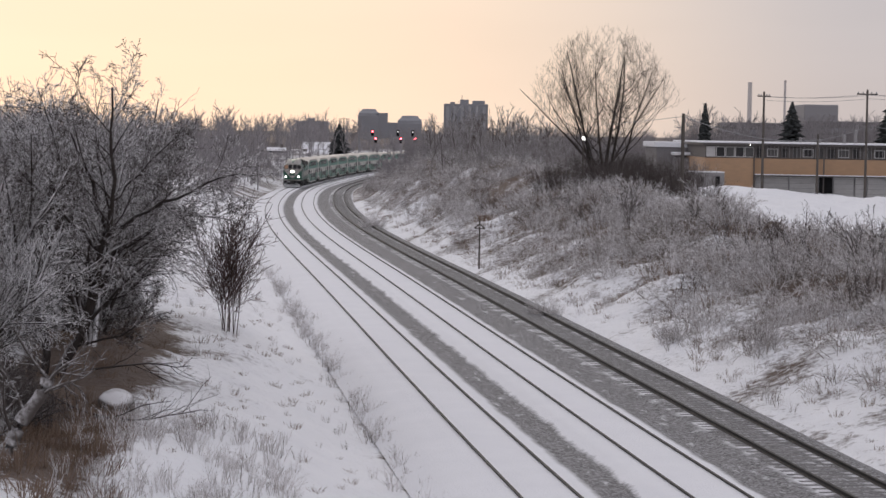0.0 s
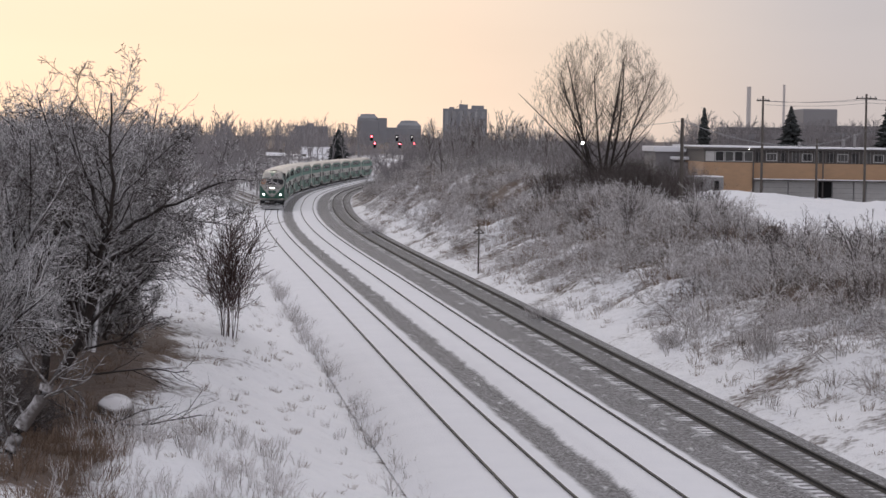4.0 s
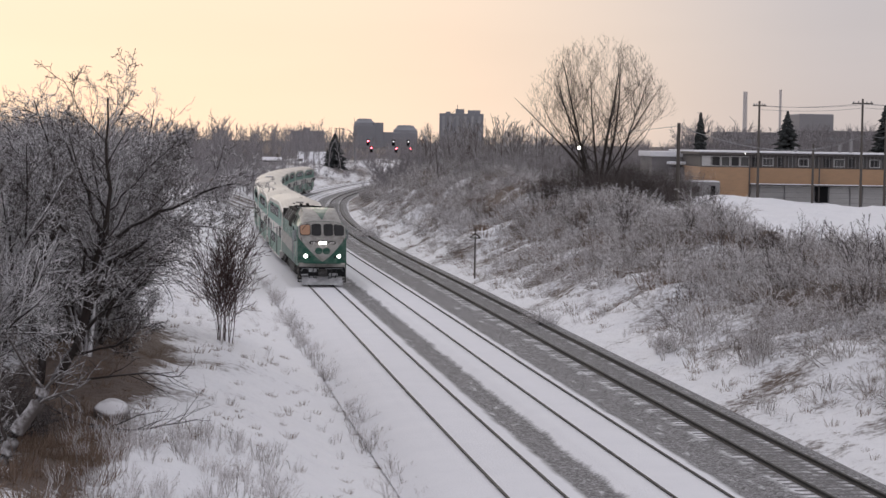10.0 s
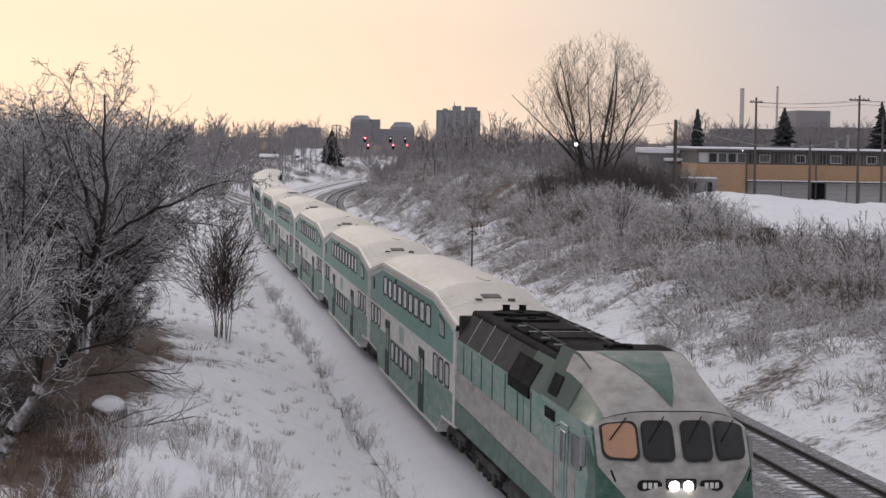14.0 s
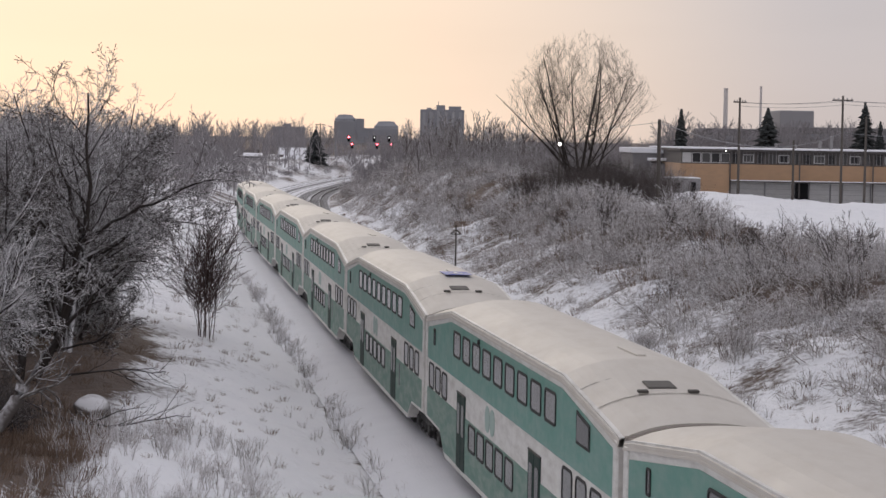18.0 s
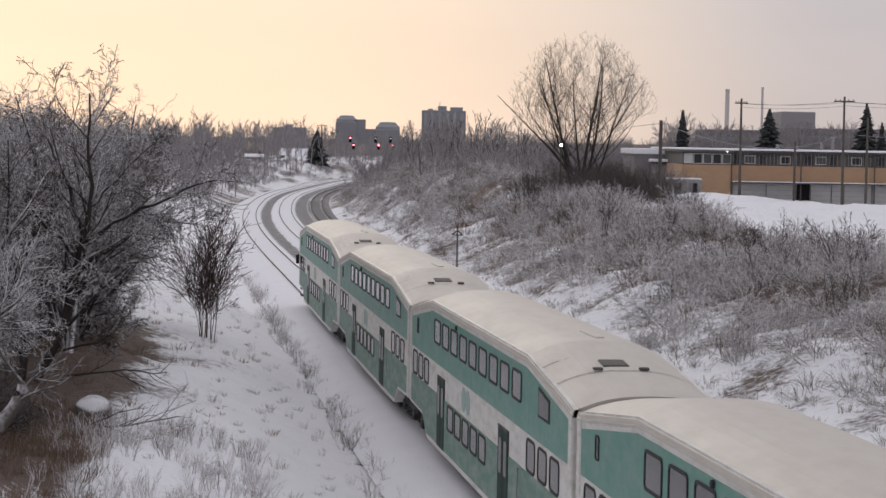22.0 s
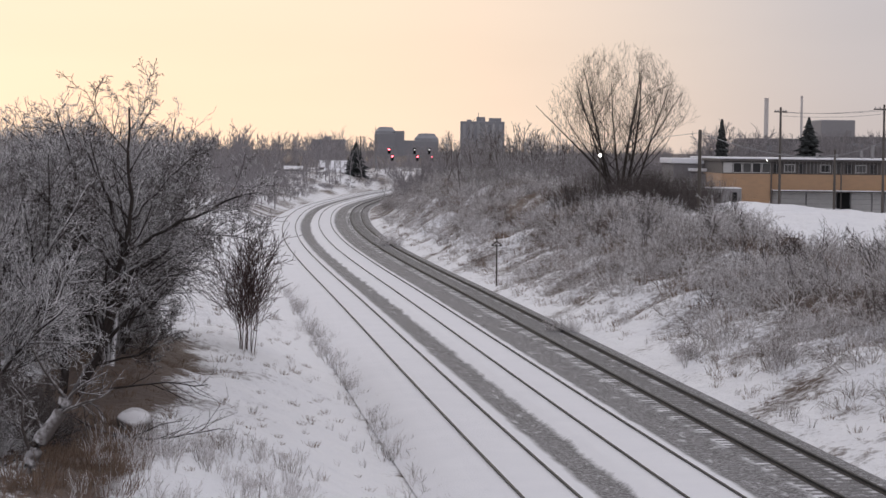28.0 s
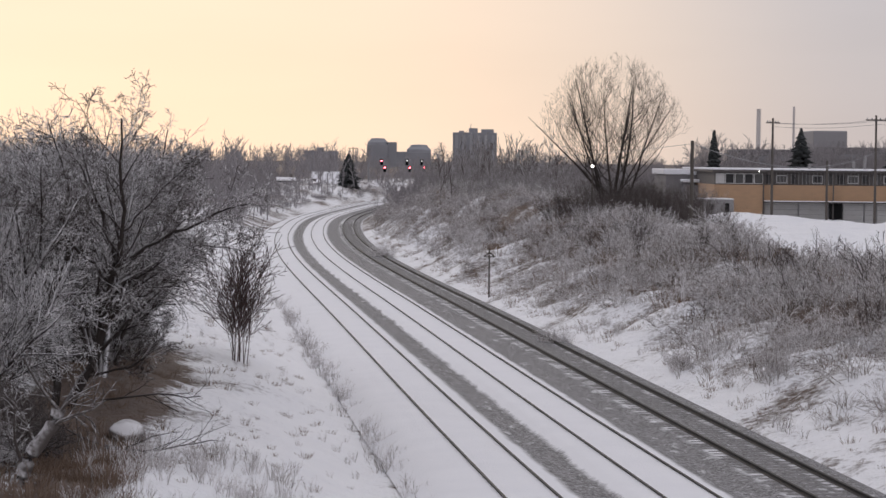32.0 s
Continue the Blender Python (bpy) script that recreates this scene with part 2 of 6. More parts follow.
# ---- building helpers ----
def mesh_of(name, verts, faces, mats, slots=None, smooth=False):
    """A mesh from arrays of corners and faces (all of one size, or lists)."""
    me = bpy.data.meshes.new(name)
    if isinstance(faces, np.ndarray):
        n, k = faces.shape
        me.vertices.add(len(verts))
        me.vertices.foreach_set("co", np.asarray(verts, np.float32).ravel())
        me.loops.add(n * k)
        me.loops.foreach_set("vertex_index", faces.astype(np.int32).ravel())
        me.polygons.add(n)
        me.polygons.foreach_set("loop_start", np.arange(0, n * k, k, dtype=np.int32))
    else:
        me.from_pydata([tuple(v) for v in verts], [], faces)
    for m in mats if isinstance(mats, (list, tuple)) else [mats]:
        me.materials.append(m)
    if slots is not None:
        me.polygons.foreach_set("material_index", np.asarray(slots, np.int32))
    if smooth:
        me.polygons.foreach_set("use_smooth", np.ones(len(me.polygons), bool))
    me.update(calc_edges=True)
    me.validate()
    return me


def part(name, me, parent, label="", place=None):
    """Hangs a mesh under a thing or a part."""
    if isinstance(me, bmesh.types.BMesh):
        bm, me = me, bpy.data.meshes.new(name)
        bm.to_mesh(me)
        bm.free()
    ob = new(name, me)
    ob.parent = parent
    if place is not None:
        ob.matrix_basis = place
    return tagged(ob, label)


def thing(name, label, category, m=None, group="", kind="", data=None):
    ob = tagged(new(name, data), label, category, group, kind)
    if m is not None:
        ob.matrix_basis = m
    return ob


def box_data(boxes, mats, bevel=0.0, slots=None):
    """One mesh of boxes (x0, y0, z0, x1, y1, z1), its edges taken off."""
    bm = bmesh.new()
    for i, (x0, y0, z0, x1, y1, z1) in enumerate(boxes):
        made = bmesh.ops.create_cube(bm, size=1, matrix=Matrix.LocRotScale(((x0 + x1) / 2, (y0 + y1) / 2, (z0 + z1) / 2), None, (abs(x1 - x0), abs(y1 - y0), abs(z1 - z0))))
        if slots:
            for f in {f for v in made["verts"] for f in v.link_faces}:
                f.material_index = slots[i]
    if bevel:
        bmesh.ops.bevel(bm, geom=list(bm.edges), offset=bevel, segments=1, affect="EDGES")
    me = bpy.data.meshes.new("boxes")
    bm.to_mesh(me)
    bm.free()
    for m in mats if isinstance(mats, (list, tuple)) else [mats]:
        me.materials.append(m)
    return me


def lathe(profile, mats, sides=12, axis="z"):
    """A turned mesh: profile of (radius, height)."""
    a = np.arange(sides) * 2 * math.pi / sides
    v = np.array([[(r * math.cos(t), r * math.sin(t), z) for t in a] for r, z in profile]).reshape(-1, 3)
    if axis == "y":
        v = v[:, [0, 2, 1]] * (1, 1, -1)
    if axis == "x":
        v = v[:, [2, 1, 0]] * (1, 1, -1)
    faces = [(i * sides + j, i * sides + (j + 1) % sides, (i + 1) * sides + (j + 1) % sides, (i + 1) * sides + j) for i in range(len(profile) - 1) for j in range(sides)]
    faces += [tuple(range(sides))[::-1], tuple(range((len(profile) - 1) * sides, len(profile) * sides))]
    return mesh_of("turned", v, faces, mats)


def tube(points, radius, mats, sides=6):
    """A bent rod through the points."""
    return mesh_of("rod", *tubes([(np.array(points, float), np.full(len(points), radius))], sides), mats)


def tubes(branches, sides=3):
    """Corners and quads of many tapered rods: (points, radii) each."""
    V, F, base = [], [], 0
    sizes = {}
    for p, r in branches:
        sizes.setdefault(len(p), []).append((p, r))
    ang = np.arange(sides) * 2 * np.pi / sides
    for n, group in sizes.items():
        P = np.array([g[0] for g in group])
        R = np.array([g[1] for g in group])
        D = np.gradient(P, axis=1)
        D /= np.linalg.norm(D, axis=2, keepdims=True) + 1e-9
        ref = np.where(np.abs(D[..., 2:3]) > 0.9, np.array([1.0, 0, 0]), np.array([0, 0, 1.0]))
        A = np.cross(D, ref)
        A /= np.linalg.norm(A, axis=2, keepdims=True) + 1e-9
        B = np.cross(D, A)
        ring = P[:, :, None] + R[:, :, None, None] * (A[:, :, None] * np.cos(ang)[:, None] + B[:, :, None] * np.sin(ang)[:, None])
        V.append(ring.reshape(-1, 3))
        m = len(group)
        i = np.arange(m)[:, None, None] * n * sides + np.arange(n - 1)[None, :, None] * sides
        j = np.arange(sides)[None, None]
        k = (j + 1) % sides
        F.append((np.stack([i + j, i + k, i + k + sides, i + j + sides], -1) + base).reshape(-1, 4))
        base += m * n * sides
    return np.concatenate(V), np.concatenate(F)


# ---- the line of the railway ----
KNOTS = [-420, 0, 50, 90, 120, 150, 180, 210, 240, 270, 300, 340, 380, 430, 490, 560, 620, 680, 800]
BENDS = [0, -0.00002, 0.00027, 0.00007, -0.00013, 0.00016, 0.00026, 0.0006, 0.0005, 0.0007, 0.00026, 0.00072, 0.00086, 0.00005, 0.00054, 0.00088, 0.00111, 0.00134, 0.0]
TRACKS = (0.0, 4.328, 8.492)
LINE_S = np.arange(-420, 1000, 2.0)
_k = np.interp(LINE_S, KNOTS, BENDS)
LINE_H = np.concatenate([[0], np.cumsum((_k[1:] + _k[:-1]))])
LINE_H += -0.12477 - np.interp(0, LINE_S, LINE_H)
_x = np.concatenate([[0], np.cumsum(np.sin(LINE_H[1:]) + np.sin(LINE_H[:-1]))])
_y = np.concatenate([[0], np.cumsum(np.cos(LINE_H[1:]) + np.cos(LINE_H[:-1]))])
LINE_X = _x + 9.397 - np.interp(0, LINE_S, _x)
LINE_Y = _y + 5.0 - np.interp(0, LINE_S, _y)


def grade(s):
    return np.interp(s, [140, 300, 450, 680], [0.0, -0.40, -0.985, -1.605])


def on_line(s, lat=0.0, z=0.0):
    """Places at s metres along the first track, lat metres to its right."""
    s = np.asarray(s, float)
    h = np.interp(s, LINE_S, LINE_H)
    return np.stack(np.broadcast_arrays(np.interp(s, LINE_S, LINE_X) + lat * np.cos(h), np.interp(s, LINE_S, LINE_Y) - lat * np.sin(h), z + grade(s)), -1)


def beside_line(x, y):
    """s and lat of places on the ground."""
    x, y = np.asarray(x, float).ravel(), np.asarray(y, float).ravel()
    s, lat = np.empty(len(x)), np.empty(len(x))
    lx, ly = LINE_X[::5], LINE_Y[::5]
    for a in range(0, len(x), 20000):
        b = slice(a, a + 20000)
        i = np.argmin((x[b, None] - lx) ** 2 + (y[b, None] - ly) ** 2, 1) * 5
        ex, ey, h = x[b] - LINE_X[i], y[b] - LINE_Y[i], LINE_H[i]
        s[b], lat[b] = LINE_S[i] + ex * np.sin(h) + ey * np.cos(h), ex * np.cos(h) - ey * np.sin(h)
    return s, lat


def wave(x, y, size, seed):
    """Smooth unevenness, about -1 to 1."""
    g = np.random.RandomState(seed)
    out = np.zeros(np.shape(x))
    for i in range(7):
        a, p, k = g.uniform(0, 6.28), g.uniform(0, 6.28), g.uniform(0.6, 1.7) * 2 * math.pi / size
        out = out + np.sin(x * math.cos(a) * k + y * math.sin(a) * k + p)
    return out / 3.2


# height of the land against the distance from the first track
LAND_L = [-500, -60, -25, -16, -11, -7, -4.3, -3.4, -2.6, 10.0, 10.5, 12.0, 16, 22, 25, 32, 60, 110, 500]
LAND_Z = [1.5, 2.2, 2.4, 2.0, 1.5, 0.75, -0.45, -0.65, -0.7, -0.7, -0.22, 0.08, 1.75, 4.1, 4.4, 3.9, 2.9, 2.5, 1.0]


def land(x, y):
    shape = np.shape(x)
    s, lat = beside_line(x, y)
    xx, yy = np.ravel(x), np.ravel(y)
    z = np.interp(lat, LAND_L, LAND_Z)
    far = np.clip((s - 300) / 200, 0, 1)
    left = lat < -3
    z = np.where(left, z * (1 - 0.5 * far) - grade(s) * np.clip((-lat - 5) / 12, 0, 1), z)
    crest = np.interp(s, [60, 120, 160, 210, 270, 450], [0.76, 0.78, 0.92, 1.2, 1.28, 1.1])
    z = np.where((lat > 11) & (z > 0), z * (1 + (crest - 1) * np.clip((40 - lat) / 12, 0, 1)), z)
    z = z + 0.9 * np.clip((-lat - 9) / 6, 0, 1) * np.clip((s - 430) / 90, 0, 1)
    off = np.clip((np.abs(lat - 3.9) - 7.4) / 4, 0, 1)
    z = z + off * (0.10 * wave(xx, yy, 2.4, 3) + 0.20 * wave(xx, yy, 9, 4)) + np.clip(off * (np.abs(lat) - 9) / 10, 0, 1) * 0.45 * wave(xx, yy, 26, 5)
    bank = np.clip((lat - 11.2) / 3, 0, 1) * np.clip((27 - lat) / 4, 0, 1)
    z = z + bank * (0.32 * wave(s, lat * 0.45, 8.5, 21) + 0.22 * np.abs(wave(s, lat * 0.8, 4.2, 22)) + 0.45 * wave(s, lat * 0.3, 23, 23))
    z = z + grade(s)
    rise = np.clip((np.hypot(xx, yy) - 1200) / 2500, 0, 1)
    return (z * (1 - rise) + 4.0 * rise).reshape(shape)


def land_at(x, y):
    return float(land(np.array([x]), np.array([y]))[0])


def axis_steps(low, a, b, high, step, growth):
    out = list(np.arange(a, b, step))
    v, d = out[-1], step
    while v < high:
        d *= growth
        v += d
        out.append(v)
    v, d = a, step
    while v > low:
        d *= growth
        v -= d
        out.insert(0, v)
    return np.array(out)


def build_ground():
    xs = axis_steps(-4600, -34, 44, 4600, 0.7, 1.12)
    ys = axis_steps(-2500, 40, 330, 4700, 0.8, 1.10)
    X, Y = np.meshgrid(xs, ys)
    Z = land(X, Y)
    v = np.stack([X, Y, Z], -1).reshape(-1, 3)
    ny, nx = X.shape
    i = (np.arange(ny - 1)[:, None] * nx + np.arange(nx - 1)).reshape(-1, 1)
    me = mesh_of("ground", v, np.hstack([i, i + 1, i + nx + 1, i + nx]), M_SNOW, smooth=True)
    s, lat = beside_line(X, Y)
    x, y = X.ravel(), Y.ravel()
    bare = np.where(lat < -3, 0.10, np.where(lat > 12.5, 0.29, 0.18))
    bare += np.where(lat > 17, 0.14, 0) + 0.10 * wave(x, y, 7, 8) + 0.07 * wave(x, y, 22, 9)
    bare += 0.95 * np.exp(-(((lat + 12.4 - (s - 60) * 0.07) / 2.1) ** 2 + ((s - 70) / 17) ** 2))
    bare += 0.75 * np.exp(-(((x + 8.0 + (y - 50) * 0.07) / 0.75) ** 2 + ((y - 53.0) / 7) ** 2))
    bare += 0.30 * np.exp(-((lat + 3.0) / 0.25) ** 2) * (0.4 + 0.6 * (wave(x, y, 3, 2) > 0.1))
    bare += np.where((lat < -15) & (s < 400), 0.35, 0)
    bare = np.where(np.hypot(x, y) > 300, bare + 0.22, bare)
    bare = np.where((np.hypot(x, y) > 400) & ((lat < -60) | (lat > 12)), bare + 0.25, bare)
    bare = np.where((lat > 27) & (y < 262) & (x > 10), 0.0, bare)
    at = me.attributes.new("bare", "FLOAT", "POINT")
    at.data.foreach_set("value", np.clip(bare, 0, 1).astype(np.float32))
    tagged(new("ground", me), "snow-covered banks with dry grass poking through", "ground", kind="structure")


build_ground()


def swept(name, section, s0, s1, step, mat, uv=False):
    """A section of (lat, z) carried along the line."""
    ss = np.arange(s0, s1, step)
    n = len(section)
    v = np.stack([on_line(ss, l, z) for l, z in section], 1).reshape(-1, 3)
    i = (np.arange(len(ss) - 1)[:, None] * n + np.arange(n - 1)).reshape(-1, 1)
    f = np.hstack([i, i + n, i + n + 1, i + 1])
    me = mesh_of(name, v, f, mat, smooth=True)
    if uv:
        U = np.stack(np.broadcast_arrays(np.array([l for l, z in section])[None], ss[:, None]), -1).reshape(-1, 2)
        layer = me.uv_layers.new(name="UVMap")
        layer.data.foreach_set("uv", U[f.ravel()].astype(np.float32).ravel())
    return me


def build_tracks():
    """Ballast bed with three tracks: two blown over with snow, the third one bare."""
    lats = np.unique(np.round(np.concatenate([np.arange(-3.1, 10.6, 0.35), [-2.4, 10.2, 10.75]]), 3))
    sec = []
    for l in lats:
        near = min(abs(l - t) for t in TRACKS)
        snowed = l < 1.35 or 2.55 < l < 5.5
        z = (-0.06 if snowed else -0.15) if near < 1.5 else (-0.12 if snowed else -0.24)
        if l < -2.0:
            z = np.interp(l, [-3.1, -2.0], [-0.62, -0.10])
        if l > 9.9:
            z = np.interp(l, [9.9, 10.3, 10.75], [-0.17, -0.22, -0.55])
        sec.append((l, z))
    bed = tagged(new("ballast_bed", swept("ballast_bed", sec, -80, 900, 1.5, M_BALLAST, True)), "grey crushed-stone ballast bed blown over with snow", "ballast", kind="structure")
    head = [(-0.07, -0.17), (-0.07, -0.155), (-0.012, -0.13), (-0.012, -0.05), (-0.037, -0.04), (-0.037, -0.004), (-0.030, 0), (0.030, 0), (0.037, -0.004), (0.037, -0.04), (0.012, -0.05), (0.012, -0.13), (0.07, -0.155), (0.07, -0.17)]
    for i, t in enumerate(TRACKS):
        track = thing("railway_track", ("steel rails of a track half buried in snow", "steel rails of a track half buried in snow", "steel rails of a bare ballasted track")[i], "railway track", kind="structure", group="railway tracks")
        for side in (-0.755, 0.755):
            part("rail", swept("rail", [(t + side + l, z) for l, z in head], -80, 900, 2.0, M_RAIL), track, "dark steel rail")
        ss = np.arange(45, 330, 0.61)
        half = np.array([[-1.22, -0.30], [-1.22, -0.147], [1.22, -0.147], [1.22, -0.30]])
        a = np.stack([on_line(ss - 0.11, t + l, z) for l, z in half], 1)
        b = np.stack([on_line(ss + 0.11, t + l, z) for l, z in half], 1)
        v = np.concatenate([a, b], 1).reshape(-1, 3)
        k = np.arange(len(ss))[:, None, None] * 8
        q = np.array([[1, 2, 6, 5], [0, 1, 5, 4], [2, 3, 7, 6], [0, 3, 2, 1], [4, 5, 6, 7]])
        tagged(part("sleepers", mesh_of("sleepers", v, (k + q).reshape(-1, 4), M_TIE), track, "timber sleepers sunk in the ballast"), kind="stuff")


build_tracks()


# ---- plants ----
def grow(rng, start, heading, length, radius, spec, level=0, out=None):
    """Branches of a bare tree: spec holds, level by level, (points, wander, lift, children, spread, shrink, from)."""
    out = [] if out is None else out
    n, wander, lift, kids, spread, shrink, begin = spec[level]
    p, d = [np.array(start, float)], np.array(heading, float)
    d /= np.linalg.norm(d)
    for _ in range(n - 1):
        d = d + rng.normal(0, wander, 3) + (0, 0, lift)
        d /= np.linalg.norm(d)
        p.append(p[-1] + d * length / (n - 1))
    p = np.array(p)
    out.append((p, radius * np.linspace(1, 0.35 if level + 1 < len(spec) else 0.25, n)))
    if level + 1 < len(spec):
        for c in range(kids):
            u = begin + (1 - begin) * (c + rng.uniform(0.1, 0.9)) / kids
            i = min(int(u * (n - 1)), n - 2)
            q = p[i] + (p[i + 1] - p[i]) * (u * (n - 1) - i)
            t = (p[i + 1] - p[i]) / (np.linalg.norm(p[i + 1] - p[i]) + 1e-9)
            side = np.cross(t, rng.normal(0, 1, 3))
            side /= np.linalg.norm(side) + 1e-9
            a = spread * rng.uniform(0.7, 1.25)
            grow(rng, q, t * math.cos(a) + side * math.sin(a), length * shrink * rng.uniform(0.7, 1.15) * (1.15 - 0.45 * u), max(radius * (1 - 0.55 * u) * 0.55, 0.004), spec, level + 1, out)
    return out


def split_mesh(name, branches, limit, thick, thin, mat, twig_mat=None, least=0.004):
    """Two meshes: the limbs, and the fine twigs."""
    branches = [(p, np.maximum(r, least)) for p, r in branches]
    big = [b for b in branches if b[1][0] >= limit]
    small = [b for b in branches if b[1][0] < limit]
    return mesh_of(name, *tubes(big, thick), mat, smooth=True), mesh_of(name + "_twigs", *tubes(small, thin), twig_mat or mat)


def room(p, d):
    """How far a branch from p may go along d before it leaves the egg-shaped crown."""
    size = np.array((6.7, 6.3, 7.0 if p[2] + d[2] > 7.2 else 5.6))
    q, e = (np.asarray(p, float) - (0, 0, 7.2)) / size, np.asarray(d, float) / size
    a, b, c = e @ e, q @ e, q @ q - 1
    k = b * b - a * c
    return max(0.0, (-b + math.sqrt(k)) / a) if k > 0 else 0.0


def fan(rng, start, heading, length, radius, out, level=0):
    """A slender ascending limb with its branches, all ending at the edge of the crown."""
    n = (12, 8, 6, 4, 3)[level]
    p, d = [np.array(start, float)], np.array(heading, float) / np.linalg.norm(heading)
    for _ in range(n - 1):
        d = d + rng.normal(0, (0.045, 0.07, 0.09, 0.11, 0.12)[level], 3) + (0, 0, (0.012, 0.010, 0.008, 0.0, 0.0)[level])
        d /= np.linalg.norm(d)
        p.append(p[-1] + d * length / (n - 1))
    p = np.array(p)
    out.append((p, radius * np.linspace(1, 0.16, n) ** 0.8))
    if level == 4:
        return
    kids = (10, 6, 4, 2)[level]
    begin = (0.22, 0.15, 0.15, 0.15)[level]
    for c in range(kids):
        u = begin + (0.98 - begin) * (c + rng.uniform(0.1, 0.9)) / kids
        i = min(int(u * (n - 1)), n - 2)
        q = p[i] + (p[i + 1] - p[i]) * (u * (n - 1) - i)
        t = (p[i + 1] - p[i]) / np.linalg.norm(p[i + 1] - p[i])
        side = np.cross(t, rng.normal(0, 1, 3))
        side /= np.linalg.norm(side) + 1e-9
        if side[2] < -0.2:
            side = -side
        a = rng.uniform(0.58, 1.05)
        h = t * math.cos(a) + side * math.sin(a)
        reach = min(room(q, h) * rng.uniform(0.5, 1.15), length * (0.55, 0.5, 0.5, 0.5)[level] * rng.uniform(0.6, 1.1))
        if reach > 0.3:
            fan(rng, q, h, reach, max(radius * (1 - 0.75 * u) * 0.45, 0.008), out, level + 1)


def big_bare_tree():
    """The vase-shaped bare tree on the crest: slender stems that fan out from the ground."""
    rng = np.random.RandomState(17)
    br = []
    for lean, az, r in ((0.05, 0.3, 0.17), (0.20, 3.0, 0.14), (0.21, 0.2, 0.14), (0.40, 3.3, 0.11), (0.38, 6.1, 0.11), (0.16, 4.5, 0.12), (0.30, 1.7, 0.10), (0.62, 2.9, 0.09), (0.58, 0.3, 0.085), (0.85, 3.3, 0.06), (0.80, 6.2, 0.055)):
        d = np.array((math.sin(lean) * math.cos(az), math.sin(lean) * math.sin(az), math.cos(lean)))
        start = np.array((0.3 * math.cos(az), 0.3 * math.sin(az), (2.2 if lean > 0.7 else 1.6) if lean > 0.45 else -0.3))
        fan(rng, start, d, (room(np.array((0, 0, 2.2)), d) + 2.2 - start[2]) * rng.uniform(0.84, 0.99), r, br)
    return br


def limb(rng, start, first, last, length, radius, spec, out):
    """A limb that turns from one heading to another on its way, with its branches."""
    n = 12
    p = [np.array(start, float)]
    for i in range(n - 1):
        u = i / (n - 2)
        d = np.array(first, float) * (1 - u) + np.array(last, float) * u + rng.normal(0, 0.16, 3)
        p.append(p[-1] + d / np.linalg.norm(d) * length / (n - 1))
    p = np.array(p)
    out.append((p, radius * np.linspace(1, 0.22, n)))
    for c in range(13):
        u = 0.26 + 0.73 * (c + rng.uniform(0, 1)) / 13
        i = min(int(u * (n - 1)), n - 2)
        t = (p[i + 1] - p[i]) / np.linalg.norm(p[i + 1] - p[i])
        side = np.cross(t, rng.normal(0, 1, 3))
        side /= np.linalg.norm(side)
        h = t * 0.75 + side * 0.65 + (0, 0, 0.12)
        grow(rng, p[i], h, length * rng.uniform(0.22, 0.42) * (1.2 - 0.5 * u), max(0.01, radius * (1 - 0.75 * u) * 0.5), spec, 0, out)
    return p


def feature_tree():
    """The old tree in front of the thicket: a forked, bowed trunk and long limbs reaching out over the slope."""
    rng = np.random.RandomState(41)
    spec = [(6, 0.14, 0.02, 7, 0.75, 0.5, 0.15), (5, 0.16, 0.0, 5, 0.75, 0.52, 0.15), (4, 0.18, 0.0, 3, 0.8, 0.5, 0.15), (3, 0.18, 0.0, 0, 0, 0, 0)]
    br = []
    a = limb(rng, (0, 0, -0.4), (0.7, 0.1, 1.0), (-0.55, 0.2, 1.0), 8.6, 0.19, spec, br)
    limb(rng, (-0.1, 0.1, 0.1), (-0.10, 0.2, 1.0), (-0.9, 0.1, 0.75), 6.8, 0.14, spec, br)
    c = limb(rng, a[3], (0.45, -0.2, 1.0), (-0.05, 0.1, 1.0), 7.8, 0.12, spec, br)
    limb(rng, c[4], (0.85, -0.4, 0.75), (1.0, -0.1, 0.12), 5.6, 0.075, spec, br)
    limb(rng, c[3], (0.8, 0.3, 0.7), (1.0, 0.2, 0.05), 4.6, 0.065, spec, br)
    limb(rng, a[4], (0.5, 0.5, 1.0), (0.4, 0.3, 0.9), 5.8, 0.085, spec, br)
    limb(rng, c[6], (0.6, 0.2, 0.8), (0.8, 0.2, 0.6), 3.4, 0.05, spec, br)
    limb(rng, a[2], (1.0, -0.3, 0.25), (0.8, 0.0, 0.7), 2.9, 0.045, spec, br)
    limb(rng, (-0.1, 0.0, 1.0), (-0.8, -0.2, 0.8), (-0.8, 0.0, 0.4), 5.2, 0.085, spec, br)
    limb(rng, a[6], (-0.6, -0.3, 0.7), (-0.8, 0.1, 0.6), 4.6, 0.07, spec, br)
    return br


